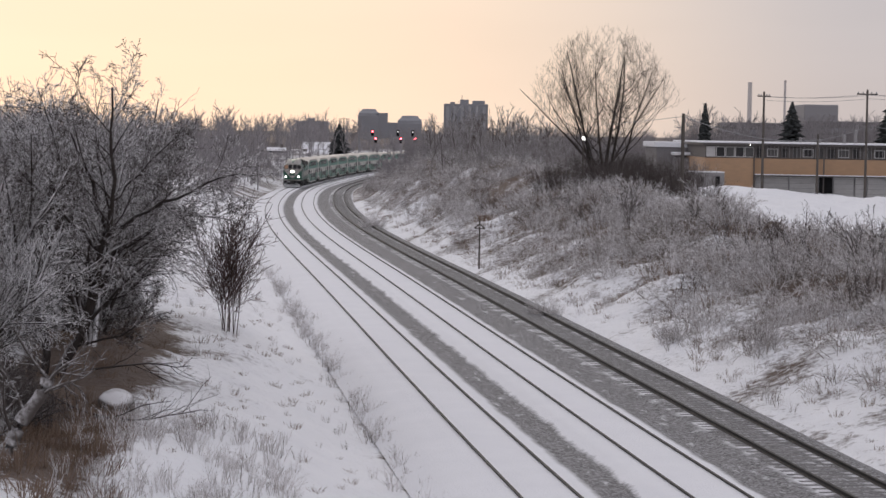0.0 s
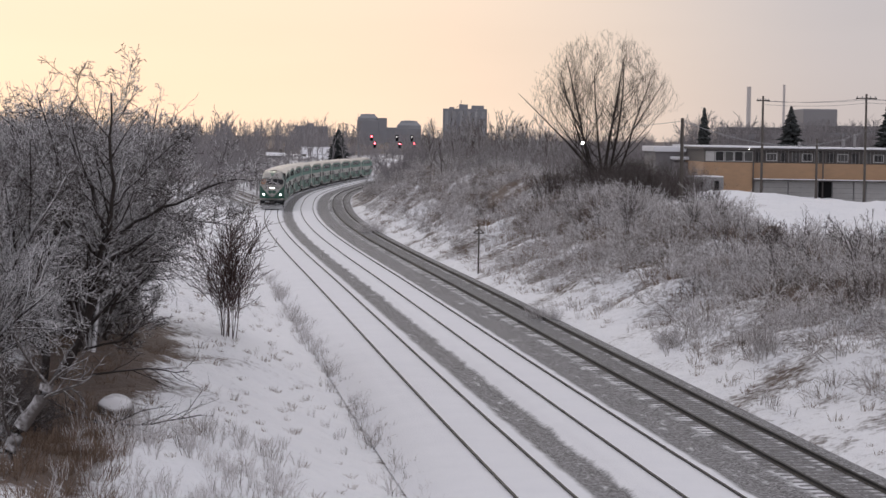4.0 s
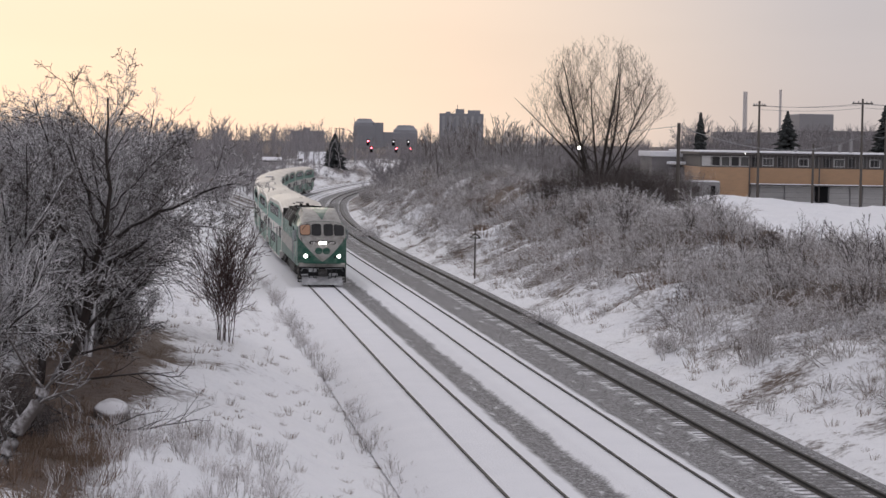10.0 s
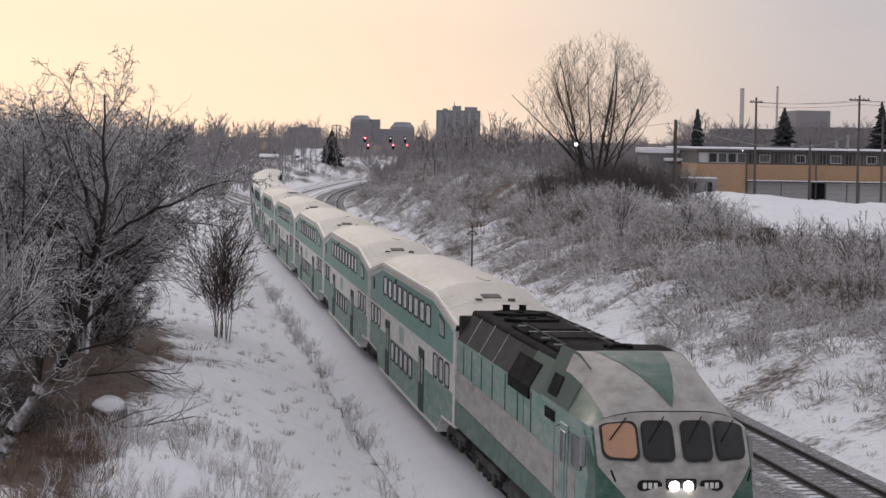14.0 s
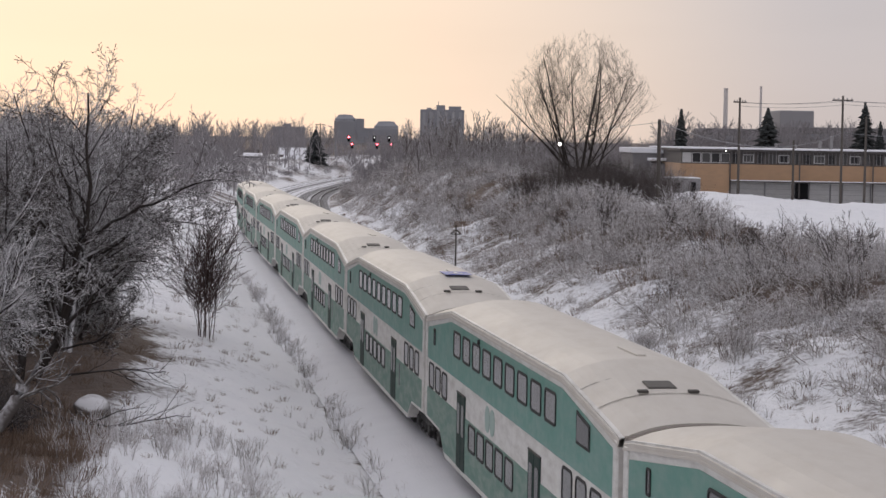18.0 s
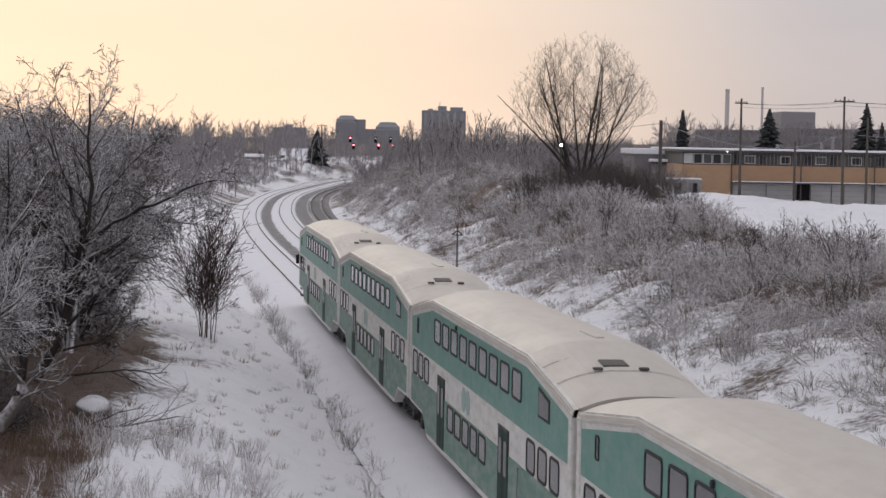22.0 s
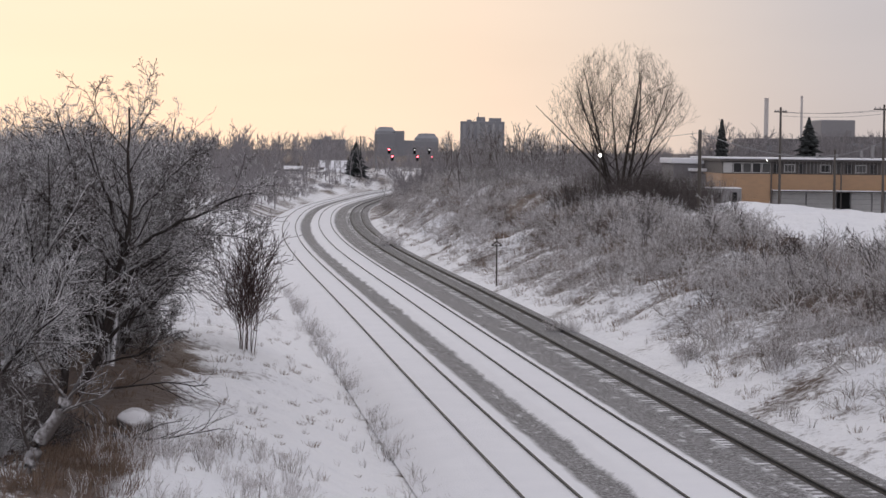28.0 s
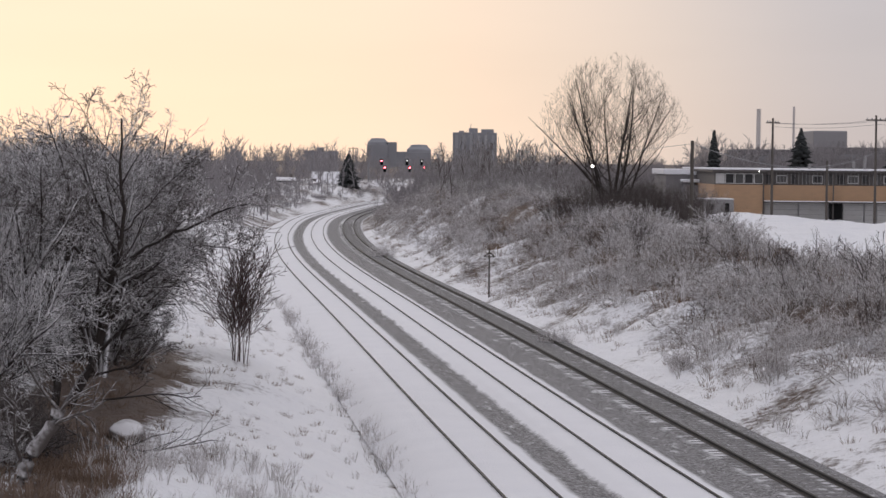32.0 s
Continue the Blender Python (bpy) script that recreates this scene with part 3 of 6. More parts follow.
def thicket_tree(seed, height=8.0, stems=4, splay=0.55, depth=5, begin=0.34):
    """A tangled, many-stemmed bare tree with drooping, snow-lined twigs."""
    rng = np.random.RandomState(seed)
    spec = [(8, 0.12, 0.03, 9, 0.80, 0.52, begin), (6, 0.14, 0.03, 7, 0.75, 0.55, 0.15), (5, 0.16, 0.01, 5, 0.75, 0.55, 0.15), (4, 0.18, 0.0, 3, 0.8, 0.5, 0.15), (3, 0.18, 0.0, 0, 0, 0, 0)][: depth]
    spec[-1] = spec[-1][:3] + (0, 0, 0, 0)
    br = []
    for i in range(stems):
        az, lean = rng.uniform(0, 6.28), rng.uniform(0.1, splay)
        grow(rng, (0.3 * math.cos(az), 0.3 * math.sin(az), -0.3), (math.sin(lean) * math.cos(az), math.sin(lean) * math.sin(az), math.cos(lean)), height * rng.uniform(0.75, 1.05), height * rng.uniform(0.015, 0.025), spec, 0, br)
    return br


def shrub(seed, height, stems, spread, kids=5, twigs=2, splay=0.5, lift=0.04):
    """An upright bush of thin stems."""
    rng = np.random.RandomState(seed)
    spec = [(5, 0.12, lift, kids, 0.6, 0.45, 0.2), (4, 0.16, lift + 0.01, twigs, 0.65, 0.5, 0.2), (3, 0.16, lift, 0, 0, 0, 0)]
    br = []
    for _ in range(stems):
        az, r = rng.uniform(0, 6.28), spread * math.sqrt(rng.uniform(0, 1))
        lean = rng.uniform(0.05, splay)
        grow(rng, (r * math.cos(az), r * math.sin(az), -0.12), (math.sin(lean) * math.cos(az), math.sin(lean) * math.sin(az), math.cos(lean)), height * rng.uniform(0.6, 1.1), rng.uniform(0.010, 0.020), spec, 0, br)
    return br


def turned(x, y, rz, size=1.0, lift=0.0):
    return Matrix.LocRotScale((x, y, land_at(x, y) + lift), Euler((0, 0, rz)), (size, size, size))


def plant_tree(name, label, category, meshes, x, y, rz, size=1.0, group=""):
    tree = thing(name, label, category, turned(x, y, rz, size), group)
    part("trunk", meshes[0], tree)
    part("crown", meshes[1], tree)
    return tree


def scatter_mesh(kinds, spots):
    """One joined mesh of many copies: spots of (kind, x, y, turn, size)."""
    z = land(np.array([p[1] for p in spots]), np.array([p[2] for p in spots]))
    V, F, base = [], [], 0
    for (k, x, y, a, size), h in zip(spots, z):
        v, f = kinds[k]
        w = v * size
        V.append(np.stack([w[:, 0] * math.cos(a) - w[:, 1] * math.sin(a) + x, w[:, 0] * math.sin(a) + w[:, 1] * math.cos(a) + y, w[:, 2] + h], -1))
        F.append(f + base)
        base += len(v)
    return np.concatenate(V), np.concatenate(F)


def tuft(seed, blades, height, spread, splay=0.8, droop=0.1):
    """A clump of dry grass or weeds."""
    rng = np.random.RandomState(seed)
    br = []
    for _ in range(blades):
        az, r, lean = rng.uniform(0, 6.28), spread * rng.uniform(0, 1), rng.uniform(0.1, splay)
        d = np.array((math.sin(lean) * math.cos(az), math.sin(lean) * math.sin(az), math.cos(lean)))
        p0 = np.array((r * math.cos(az), r * math.sin(az), -0.03))
        h = height * rng.uniform(0.5, 1.1)
        br.append((np.array([p0, p0 + d * h * 0.6, p0 + d * h + (0, 0, -droop * h)]), np.array([0.007, 0.006, 0.003])))
    return tubes(br, 3)


def plants():
    rng = np.random.RandomState(5)
    big = split_mesh("big_tree", big_bare_tree(), 0.03, 6, 3, M_BARK_DARK, None, 0.0062)
    plant_tree("bare_tree", "tall vase-shaped bare tree with many upright limbs on the bank", "tree", big, 14.8, 188, 0.3)
    # thicket on the near bank
    kinds = [split_mesh("thicket", thicket_tree(20 + i, 8.2, 5, 0.55, 5, 0.34 if i < 2 else 0.2), 0.022, 5, 3, M_BARK_FROST, M_TWIG_FROST, 0.0085) for i in range(4)]
    old = split_mesh("old_tree", feature_tree(), 0.024, 7, 3, M_BARK_OLD, M_TWIG_FROST, 0.008)
    plant_tree("old_tree", "old bare tree with a forked bowed trunk, snow lining its limbs", "tree", old, -11.1, 65.5, 0.0, 0.95)
    spots = [(70, -14.2, 0.95), (66, -16.2, 0.95), (60, -16.4, 0.9), (74, -12.4, 1.0), (78, -12.9, 0.98), (83, -12.8, 0.94), (76, -15.6, 0.85), (80, -13.2, 0.80), (84, -16.0, 0.85), (90, -12.8, 0.72), (96, -15.0, 0.8), (104, -13.2, 0.66), (112, -15.0, 0.8), (124, -13.4, 0.66), (138, -15.5, 0.8), (154, -14.0, 0.66), (57, -15.8, 0.9), (70, -18.0, 1.0), (88, -19.5, 0.9), (55, -14.2, 0.72), (70, -11.3, 0.62), (76, -11.2, 0.74), (79, -11.6, 0.92), (86, -11.9, 0.78), (92, -14.0, 0.8), (73, -14.6, 1.0)]
    for i, (s, l, k) in enumerate(spots):
        x, y, _ = on_line(s, l - 0.7)
        plant_tree("thicket_tree", "tangled bare tree with snow frozen along its twigs", "tree", kinds[i % 4], x, y, rng.uniform(0, 6.28), k * (0.93 if s > 68 else 0.82), "trees of the thicket")
    under = [split_mesh("undergrowth", thicket_tree(300 + i, 2.7, 8, 1.0, 4), 0.012, 4, 3, M_BARK_FROST, M_TWIG_FROST, 0.007) for i in range(3)]
    dim = [split_mesh("dark_undergrowth", thicket_tree(320 + i, 2.7, 8, 1.0, 4), 0.012, 4, 3, M_BARK_DARK, M_SCRUB_DARK, 0.007) for i in range(3)]
    for i in range(40):
        if i < 15:
            s, l, k = rng.uniform(76, 150), -11.5 - 6 * rng.uniform(0, 1), rng.uniform(0.6, 1.0)
        elif i < 27:
            s, l, k = rng.uniform(47, 55), -13.3 - 2.6 * rng.uniform(0, 1), rng.uniform(0.35, 0.7)
        else:
            s, l, k = rng.uniform(82, 135), -10.4 - 2.4 * rng.uniform(0, 1), rng.uniform(0.3, 0.6)
        x, y, _ = on_line(s, l)
        plant_tree("undergrowth_bush", "dense tangled bush with snow on its twigs", "bush", (dim if 15 <= i < 27 else under)[i % 3], x, y, rng.uniform(0, 6.28), k, "undergrowth of the thicket")
    for i in range(30):
        x, y = (rng.uniform(-12.4, -9.9), rng.uniform(48, 58)) if i < 16 else (rng.uniform(-11.0, -9.7), rng.uniform(47, 51))
        plant_tree("undergrowth_bush", "dense tangled bush with snow on its twigs", "bush", (dim if i % 3 == 0 else under)[i % 3], x, y, rng.uniform(0, 6.28), rng.uniform(0.3, 0.55) if i < 16 else rng.uniform(0.2, 0.36), "undergrowth of the thicket")
    # the lone bush on the snowy slope
    M_LONE = bark("reddish_twig", (0.050, 0.034, 0.032), (0.13, 0.090, 0.085), 0.2, 0.8, 0.4)
    lone = split_mesh("lone_bush", shrub(79, 4.7, 15, 0.42, 13, 6, 0.12, 0.10), 0.014, 4, 3, M_LONE, None, 0.0095)
    plant_tree("tall_bush", "tall thin bare bush standing alone on the snow", "bush", lone, -8.1, 91.9, 0.4)
    # round dense bushes at the foot of the far bank
    ball = mesh_of("round_bush", *tubes(shrub(88, 1.25, 60, 0.6, 7, 3), 3), M_BRUSH)
    for x, y, k in ((6.1, 113, 1.05), (-5.2, 215, 1.5), (10.6, 95.5, 0.8), (13.0, 86.0, 1.1)):
        thing("round_bush", "low round brown bush in the snow", "bush", turned(x, y, x, k), "round bushes", data=ball)
    # brush on the far bank
    small = [mesh_of("brush", *tubes([(q, np.maximum(r, 0.0065)) for q, r in shrub(100 + i, 1.55, 11, 0.8, 8, 4, 1.0, -0.05)], 3), M_BRUSH) for i in range(5)]
    small += [mesh_of("sumac", *tubes([(q, np.maximum(r * 1.5, 0.008)) for q, r in shrub(150 + i, 2.0, 6, 0.6, 6, 3, 0.7)], 4), M_SCRUB_DARK) for i in range(3)]
    n = 0
    while n < 298:
        s, l = rng.uniform(52, 170), 12.8 + 12 * rng.uniform(0, 1) ** 0.6
        keep = np.clip((l - 12.0) / (4.0 if s < 85 else 7.0), 0.06, 1) * (0.35 if wave(np.array(s), np.array(l), 9, 6) < -0.2 else 1.0)
        if rng.uniform() > keep:
            continue
        x, y, _ = on_line(s, l)
        lean = Matrix.Rotation(rng.uniform(0.05, 0.45), 4, Vector((rng.uniform(-1, 1), rng.uniform(-1, 1), 0)))
        dark = n % 5 == 0
        thing("brush_bush", "dark leafless shrub with upright stems on the snow" if dark else "leafless thin-stemmed bush dusted with snow", "bush", turned(x, y, rng.uniform(0, 6.28), rng.uniform(0.6, 1.25)) @ lean, "brush on the bank", data=small[5 + n // 5 % 3] if dark else small[n % 5])
        n += 1
    cheap = [tubes([(q, np.maximum(r, 0.008)) for q, r in shrub(200 + i, 1.25, 13, 0.85, 6, 3, 1.1, -0.07)], 3) for i in range(6)]
    spots = []
    for i in range(2500):
        near = i < 640
        s = rng.uniform(55, 170) if near else rng.uniform(160, 430)
        l = ((13.5 if rng.uniform() < 0.4 else 16.5) + 8.5 * rng.uniform(0, 1)) if near else (12.2 + 22 * rng.uniform(0, 1) ** 0.9)
        x, y, _ = on_line(s, l)
        clump = wave(np.array(s), np.array(l) * 1.3, 9, 12) + 0.6 * wave(np.array(s), np.array(l), 30, 13)
        if clump < (0.0 if near else -0.02) or rng.uniform() > np.clip((l - 11.2) / 5, 0.15, 1):
            continue
        if l > 24.5 and s < 190 or x > 0.115 * y and 170 < y < 262:
            continue
        spots.append((i % 6, x, y, rng.uniform(0, 6.28), rng.uniform(0.55, 1.4)))
    tagged(new("brush", mesh_of("brush", *scatter_mesh(cheap, spots), M_BRUSH_PALE)), "snow-dusted brush in clumps on the bank", "brush", kind="stuff")
    # long dead grass, bowed down and white with frost, between the bushes
    mats = [tuft(640 + i, 16, 0.85, 0.42, 1.35, 0.45) for i in range(6)]
    spots = []
    for i in range(5200):
        s, l = 60 + 330 * rng.uniform(0, 1) ** 0.9, 12.0 + 13.5 * rng.uniform(0, 1) ** 0.8
        x, y, _ = on_line(s, l)
        if wave(np.array(s), np.array(l), 15, 31) < -0.25 + 0.4 * (l < 14) or x > 0.115 * y and 170 < y < 262:
            continue
        spots.append((i % 6, x, y, rng.uniform(0, 6.28), rng.uniform(0.6, 1.5)))
    tagged(new("frosted_grass", mesh_of("frosted_grass", *scatter_mesh(mats, spots), M_FROST_GRASS)), "long bowed grass white with frost on the bank", "grass", kind="stuff")
    # dark scrub round the foot of the big tree and along the crest
    scrub = [tubes(shrub(400 + i, 2.9, 26, 1.0, 6, 2), 3) for i in range(3)]
    spots = [(i % 3, 15.8 + rng.normal(0, 3.5), 186 + rng.normal(0, 4), rng.uniform(0, 6.28), rng.uniform(0.6, 1.2)) for i in range(85)]
    tagged(new("dark_scrub", mesh_of("dark_scrub", *scatter_mesh(scrub, spots), M_SCRUB_DARK)), "dark leafless scrub round the foot of the big tree", "scrub", kind="stuff")
    spots = [(i % 3, *on_line(rng.uniform(215, 420), rng.uniform(20, 45))[:2], rng.uniform(0, 6.28), rng.uniform(0.7, 1.3)) for i in range(160)]
    spots += [(i % 3, *on_line(rng.uniform(165, 340), rng.uniform(12.5, 24))[:2], rng.uniform(0, 6.28), rng.uniform(0.3, 0.65)) for i in range(75)]
    tagged(new("scrub", mesh_of("scrub", *scatter_mesh(scrub, spots), M_SCRUB)), "dark leafless scrub on the crest of the bank", "scrub", kind="stuff")
    # weeds along the foot of the near slope
    weeds = [tubes(shrub(500 + i, 0.75, 7, 0.18, 4, 1), 3) for i in range(5)]
    spots = [(i % 5, *on_line(rng.uniform(44, 150), -2.85 + rng.normal(0, 0.28))[:2], rng.uniform(0, 6.28), rng.uniform(0.3, 1.25)) for i in range(190)]
    spots += [(i % 5, *on_line(rng.uniform(44, 120), rng.uniform(-9, -3.5))[:2], rng.uniform(0, 6.28), rng.uniform(0.25, 0.6)) for i in range(60)]
    spots += [(i % 5, *on_line(rng.uniform(40, 56), rng.uniform(-12, -6.5))[:2], rng.uniform(0, 6.28), rng.uniform(0.4, 1.0)) for i in range(190)]
    spots += [(i % 5, *on_line(rng.uniform(50, 200), rng.uniform(10.9, 15))[:2], rng.uniform(0, 6.28), rng.uniform(0.4, 1.2)) for i in range(120)]
    tagged(new("weeds", mesh_of("weeds", *scatter_mesh(weeds, spots), M_BRUSH)), "dry weed stalks standing in the snow beside the track", "weeds", kind="stuff")
    # grass tufts
    tufts = [tuft(600 + i, 18, 0.36, 0.30) for i in range(5)]
    spots = [(i % 5, *on_line(rng.uniform(44, 150), -4.2 - 9 * rng.uniform(0, 1))[:2], rng.uniform(0, 6.28), rng.uniform(0.3, 0.8)) for i in range(260)]
    spots += [(i % 5, *on_line(rng.uniform(50, 260), 11 + 14 * rng.uniform(0, 1))[:2], rng.uniform(0, 6.28), rng.uniform(0.4, 1.3)) for i in range(1500)]
    spots += [(i % 5, *on_line(rng.uniform(52, 82), -12.4 + 1.7 * rng.normal(0, 1))[:2], rng.uniform(0, 6.28), rng.uniform(0.5, 1.2)) for i in range(130)]
    spots += [(i % 5, *on_line(rng.uniform(40, 58), rng.uniform(-14.5, -10.6))[:2], rng.uniform(0, 6.28), rng.uniform(0.7, 1.7)) for i in range(210)]
    spots += [(i % 5, *on_line(rng.uniform(90, 190), rng.uniform(15, 25))[:2], rng.uniform(0, 6.28), rng.uniform(1.4, 3.0)) for i in range(300)]
    tagged(new("dry_grass", mesh_of("dry_grass", *scatter_mesh(tufts, spots), M_GRASS)), "tufts of dry brown grass poking through the snow", "grass", kind="stuff")


plants()


def boulder():
    rng = np.random.RandomState(2)
    bm = bmesh.new()
    bmesh.ops.create_icosphere(bm, subdivisions=3, radius=1.0)
    for v in bm.verts:
        k = 1 + 0.16 * noise.noise(v.co * 1.3) + 0.05 * noise.noise(v.co * 4)
        v.co = Vector((v.co.x * 0.52 * k, v.co.y * 0.7 * k, v.co.z * 0.42 * k))
    for f in bm.faces:
        f.smooth = True
    me = bpy.data.meshes.new("boulder")
    bm.to_mesh(me)
    bm.free()
    me.materials.append(M_STONE)
    thing("boulder", "round boulder capped with snow in dry grass", "rock", Matrix.Translation((-8.35, 60.6, land_at(-8.35, 60.6) + 0.2)), data=me)


boulder()


def fallen_branch():
    rng = np.random.RandomState(9)
    spec = [(8, 0.10, -0.01, 9, 0.7, 0.5, 0.15), (5, 0.15, 0.0, 4, 0.7, 0.5, 0.2), (3, 0.15, 0, 0, 0, 0, 0)]
    for x, y, az, length in ((-8.9, 57.6, 0.15, 3.2), (-8.0, 58.6, 2.9, 2.4), (-9.9, 66, 0.4, 3.0)):
        br = grow(rng, (0, 0, 0.12), (math.cos(az), math.sin(az), 0.12), length, 0.035, spec)
        thing("fallen_branch", "fallen bare branch lying on the snow", "branch", Matrix.Translation((x, y, land_at(x, y))), "fallen branches", data=mesh_of("fallen_branch", *tubes(br, 4), M_BARK_DARK))
    # the broken, snow-plastered trunk in the near corner
    n = 14
    up = np.linspace(0, 1, n)
    trunk = np.stack([1.5 * up - 0.3 * up * up + 0.06 * np.sin(9 * up), 0.2 * up, -0.5 + 2.1 * up], -1)
    br = [(trunk, 0.19 - 0.05 * up)]
    for k in (5, 8, 10, 12, 13):
        br += grow(rng, trunk[k], (rng.uniform(-0.8, 0.9), rng.uniform(-0.5, 0.5), 0.8), 1.5, 0.04, [(5, 0.2, 0, 7, 0.8, 0.5, 0.15), (4, 0.2, 0, 4, 0.8, 0.5, 0.2), (3, 0.2, 0, 0, 0, 0, 0)])
    x, y = -9.45, 48.4
    thing("broken_trunk", "broken leaning trunk plastered with snow", "tree trunk", Matrix.Translation((x, y, land_at(x, y))), data=mesh_of("broken_trunk", *tubes([(p, np.maximum(r, 0.008) * rng.uniform(0.9, 1.12, len(r))) for p, r in br], 9), M_PLASTERED, smooth=True))


fallen_branch()


# ---- the train: a diesel engine and ten double-deck coaches ----
M_WHITE = plain("white_paint", (0.68, 0.665, 0.63), 0.5, vary=0.06, dirt=(0.33, 0.30, 0.26), dirt_amount=0.6)
# Low-sun glow on the roofs is tinted into this base and its dirt.
M_ROOF = plain("roof_white_warm_glow", (0.56, 0.525, 0.475), 0.58, vary=0.05, scale=1.2, dirt=(0.46, 0.415, 0.36), dirt_amount=0.5, spec=0.35)
M_GREEN = plain("teal_paint", (0.105, 0.262, 0.212), 0.45, vary=0.10, dirt=(0.30, 0.36, 0.33), dirt_amount=0.35)
M_GREEN_LOW = plain("teal_paint_dusty", (0.12, 0.225, 0.18), 0.6, vary=0.15, dirt=(0.36, 0.38, 0.35), dirt_amount=0.6)
# Green kept darker than the paint, with the nose's shade in it.
M_LOCO_GREEN = plain("green_paint", (0.012, 0.076, 0.050), 0.45, vary=0.15, dirt=(0.20, 0.24, 0.21), dirt_amount=0.45)
M_LOCO_MINT = plain("pale_green_paint", (0.135, 0.255, 0.21), 0.5, vary=0.12, dirt=(0.40, 0.42, 0.39), dirt_amount=0.8)
# Darkened for real grime and also for shade on the nose.
M_LOCO_WHITE = plain("engine_white", (0.38, 0.365, 0.34), 0.6, vary=0.10, dirt=(0.17, 0.158, 0.14), dirt_amount=0.8)
M_SOOT = plain("sooty_roof", (0.010, 0.0095, 0.010), 0.95, vary=0.3, dirt=(0.05, 0.05, 0.05), dirt_amount=0.4, spec=0.05)
M_CAB_BEVEL = plain("sooty_green_bevel", (0.058, 0.092, 0.078), 0.7, vary=0.25, dirt=(0.09, 0.092, 0.086), dirt_amount=0.6, spec=0.2)
M_HOOD = plain("dark_grey_hood", (0.046, 0.044, 0.043), 0.9, vary=0.2, dirt=(0.10, 0.095, 0.09), dirt_amount=0.4, spec=0.15)
M_UNDER = plain("underframe", (0.022, 0.020, 0.019), 0.85, vary=0.3, dirt=(0.30, 0.29, 0.29), dirt_amount=0.35)
M_PLOUGH = plain("snowed_plough", (0.34, 0.34, 0.35), 0.8, vary=0.25, dirt=(0.70, 0.70, 0.72), dirt_amount=0.8)
M_RUBBER = plain("rubber", (0.020, 0.020, 0.021), 0.7, vary=0.2)
M_DOOR = plain("door_dark_green", (0.016, 0.036, 0.030), 0.6, vary=0.15, spec=0.12)
M_PANE = glass("tinted_pane", (0.055, 0.053, 0.052), 0.12, 0.5)
M_PANE_DARK = glass("dark_pane", (0.03, 0.029, 0.03), 0.2, 0.2)
M_BLIND = plain("tan_sunblind", (0.42, 0.24, 0.15), 0.6, vary=0.1)
M_MARK = plain("grey_green_mark", (0.30, 0.40, 0.36), 0.5, vary=0.08)
M_BLUE = plain("blue_sign", (0.11, 0.14, 0.42), 0.5, vary=0.08)
M_DIAPH = plain("gangway_bellows", (0.22, 0.19, 0.165), 0.85, vary=0.2)
M_TIE_SNOW = plain("snow_lined_steel", (0.42, 0.42, 0.44), 0.9, vary=0.3)
M_LAMP = glow("headlamp", (1.0, 0.95, 0.88), 30.0)
M_STEP = plain("hatch_grey", (0.085, 0.078, 0.07), 0.7, vary=0.2)


def outline(w, h, r, n=4):
    """A rectangle with rounded corners, in x and z, round its middle."""
    out = []
    for cx, cz, a0 in ((w / 2 - r, h / 2 - r, 0), (-w / 2 + r, h / 2 - r, 90), (-w / 2 + r, -h / 2 + r, 180), (w / 2 - r, -h / 2 + r, 270)):
        for i in range(n):
            a = radians(a0 + 90 * i / (n - 1))
            out.append((cx + r * math.cos(a), cz + r * math.sin(a)))
    return out


def slab(points, y0, y1, mat, bevel=0.0):
    """A flat plate of that outline (x, z) between two depths."""
    n = len(points)
    v = [(x, y0, z) for x, z in points] + [(x, y1, z) for x, z in points]
    f = [tuple(range(n)), tuple(range(2 * n - 1, n - 1, -1))] + [(i, i + n, (i + 1) % n + n, (i + 1) % n) for i in range(n)]
    return mesh_of("plate", v, f, mat)


def ring(outer, inner, y0, y1, mat):
    """A frame between two outlines of equal count."""
    n = len(outer)
    v = [(x, y, z) for pts, y in ((outer, y0), (outer, y1), (inner, y1), (inner, y0)) for x, z in pts]
    f = [(k * n + i, k * n + (i + 1) % n, ((k + 1) % 4) * n + (i + 1) % n, ((k + 1) % 4) * n + i) for k in range(4) for i in range(n)]
    return mesh_of("frame", v, f, mat)


def window_meshes(w, h, r=0.13, rim=0.055, pane=None):
    return ring(outline(w, h, r), outline(w - 2 * rim, h - 2 * rim, r * 0.7), -0.004, 0.022, M_RUBBER), slab(outline(w - 1.8 * rim, h - 1.8 * rim, r * 0.7), -0.004, 0.010, pane or M_PANE)


FACE_OUT = {1: Matrix.Identity(4), -1: Matrix.Rotation(math.pi, 4, "Z")}


def add_window(parent, meshes, x, z, side, y, name="window"):
    w = part(name, meshes[0], parent, place=Matrix.Translation((x, side * y, z)) @ FACE_OUT[side])
    part("pane", meshes[1], w)


def loft(sections, mat, caps=True, smooth=False):
    """A skin over rings of equal count."""
    n = len(sections[0])
    v = [p for s in sections for p in s]
    f = [(k * n + i, k * n + (i + 1) % n, (k + 1) * n + (i + 1) % n, (k + 1) * n + i) for k in range(len(sections) - 1) for i in range(n)]
    if caps:
        f += [tuple(range(n))[::-1], tuple(range((len(sections) - 1) * n, len(sections) * n))]
    return mesh_of("skin", v, f, mat, smooth=smooth)


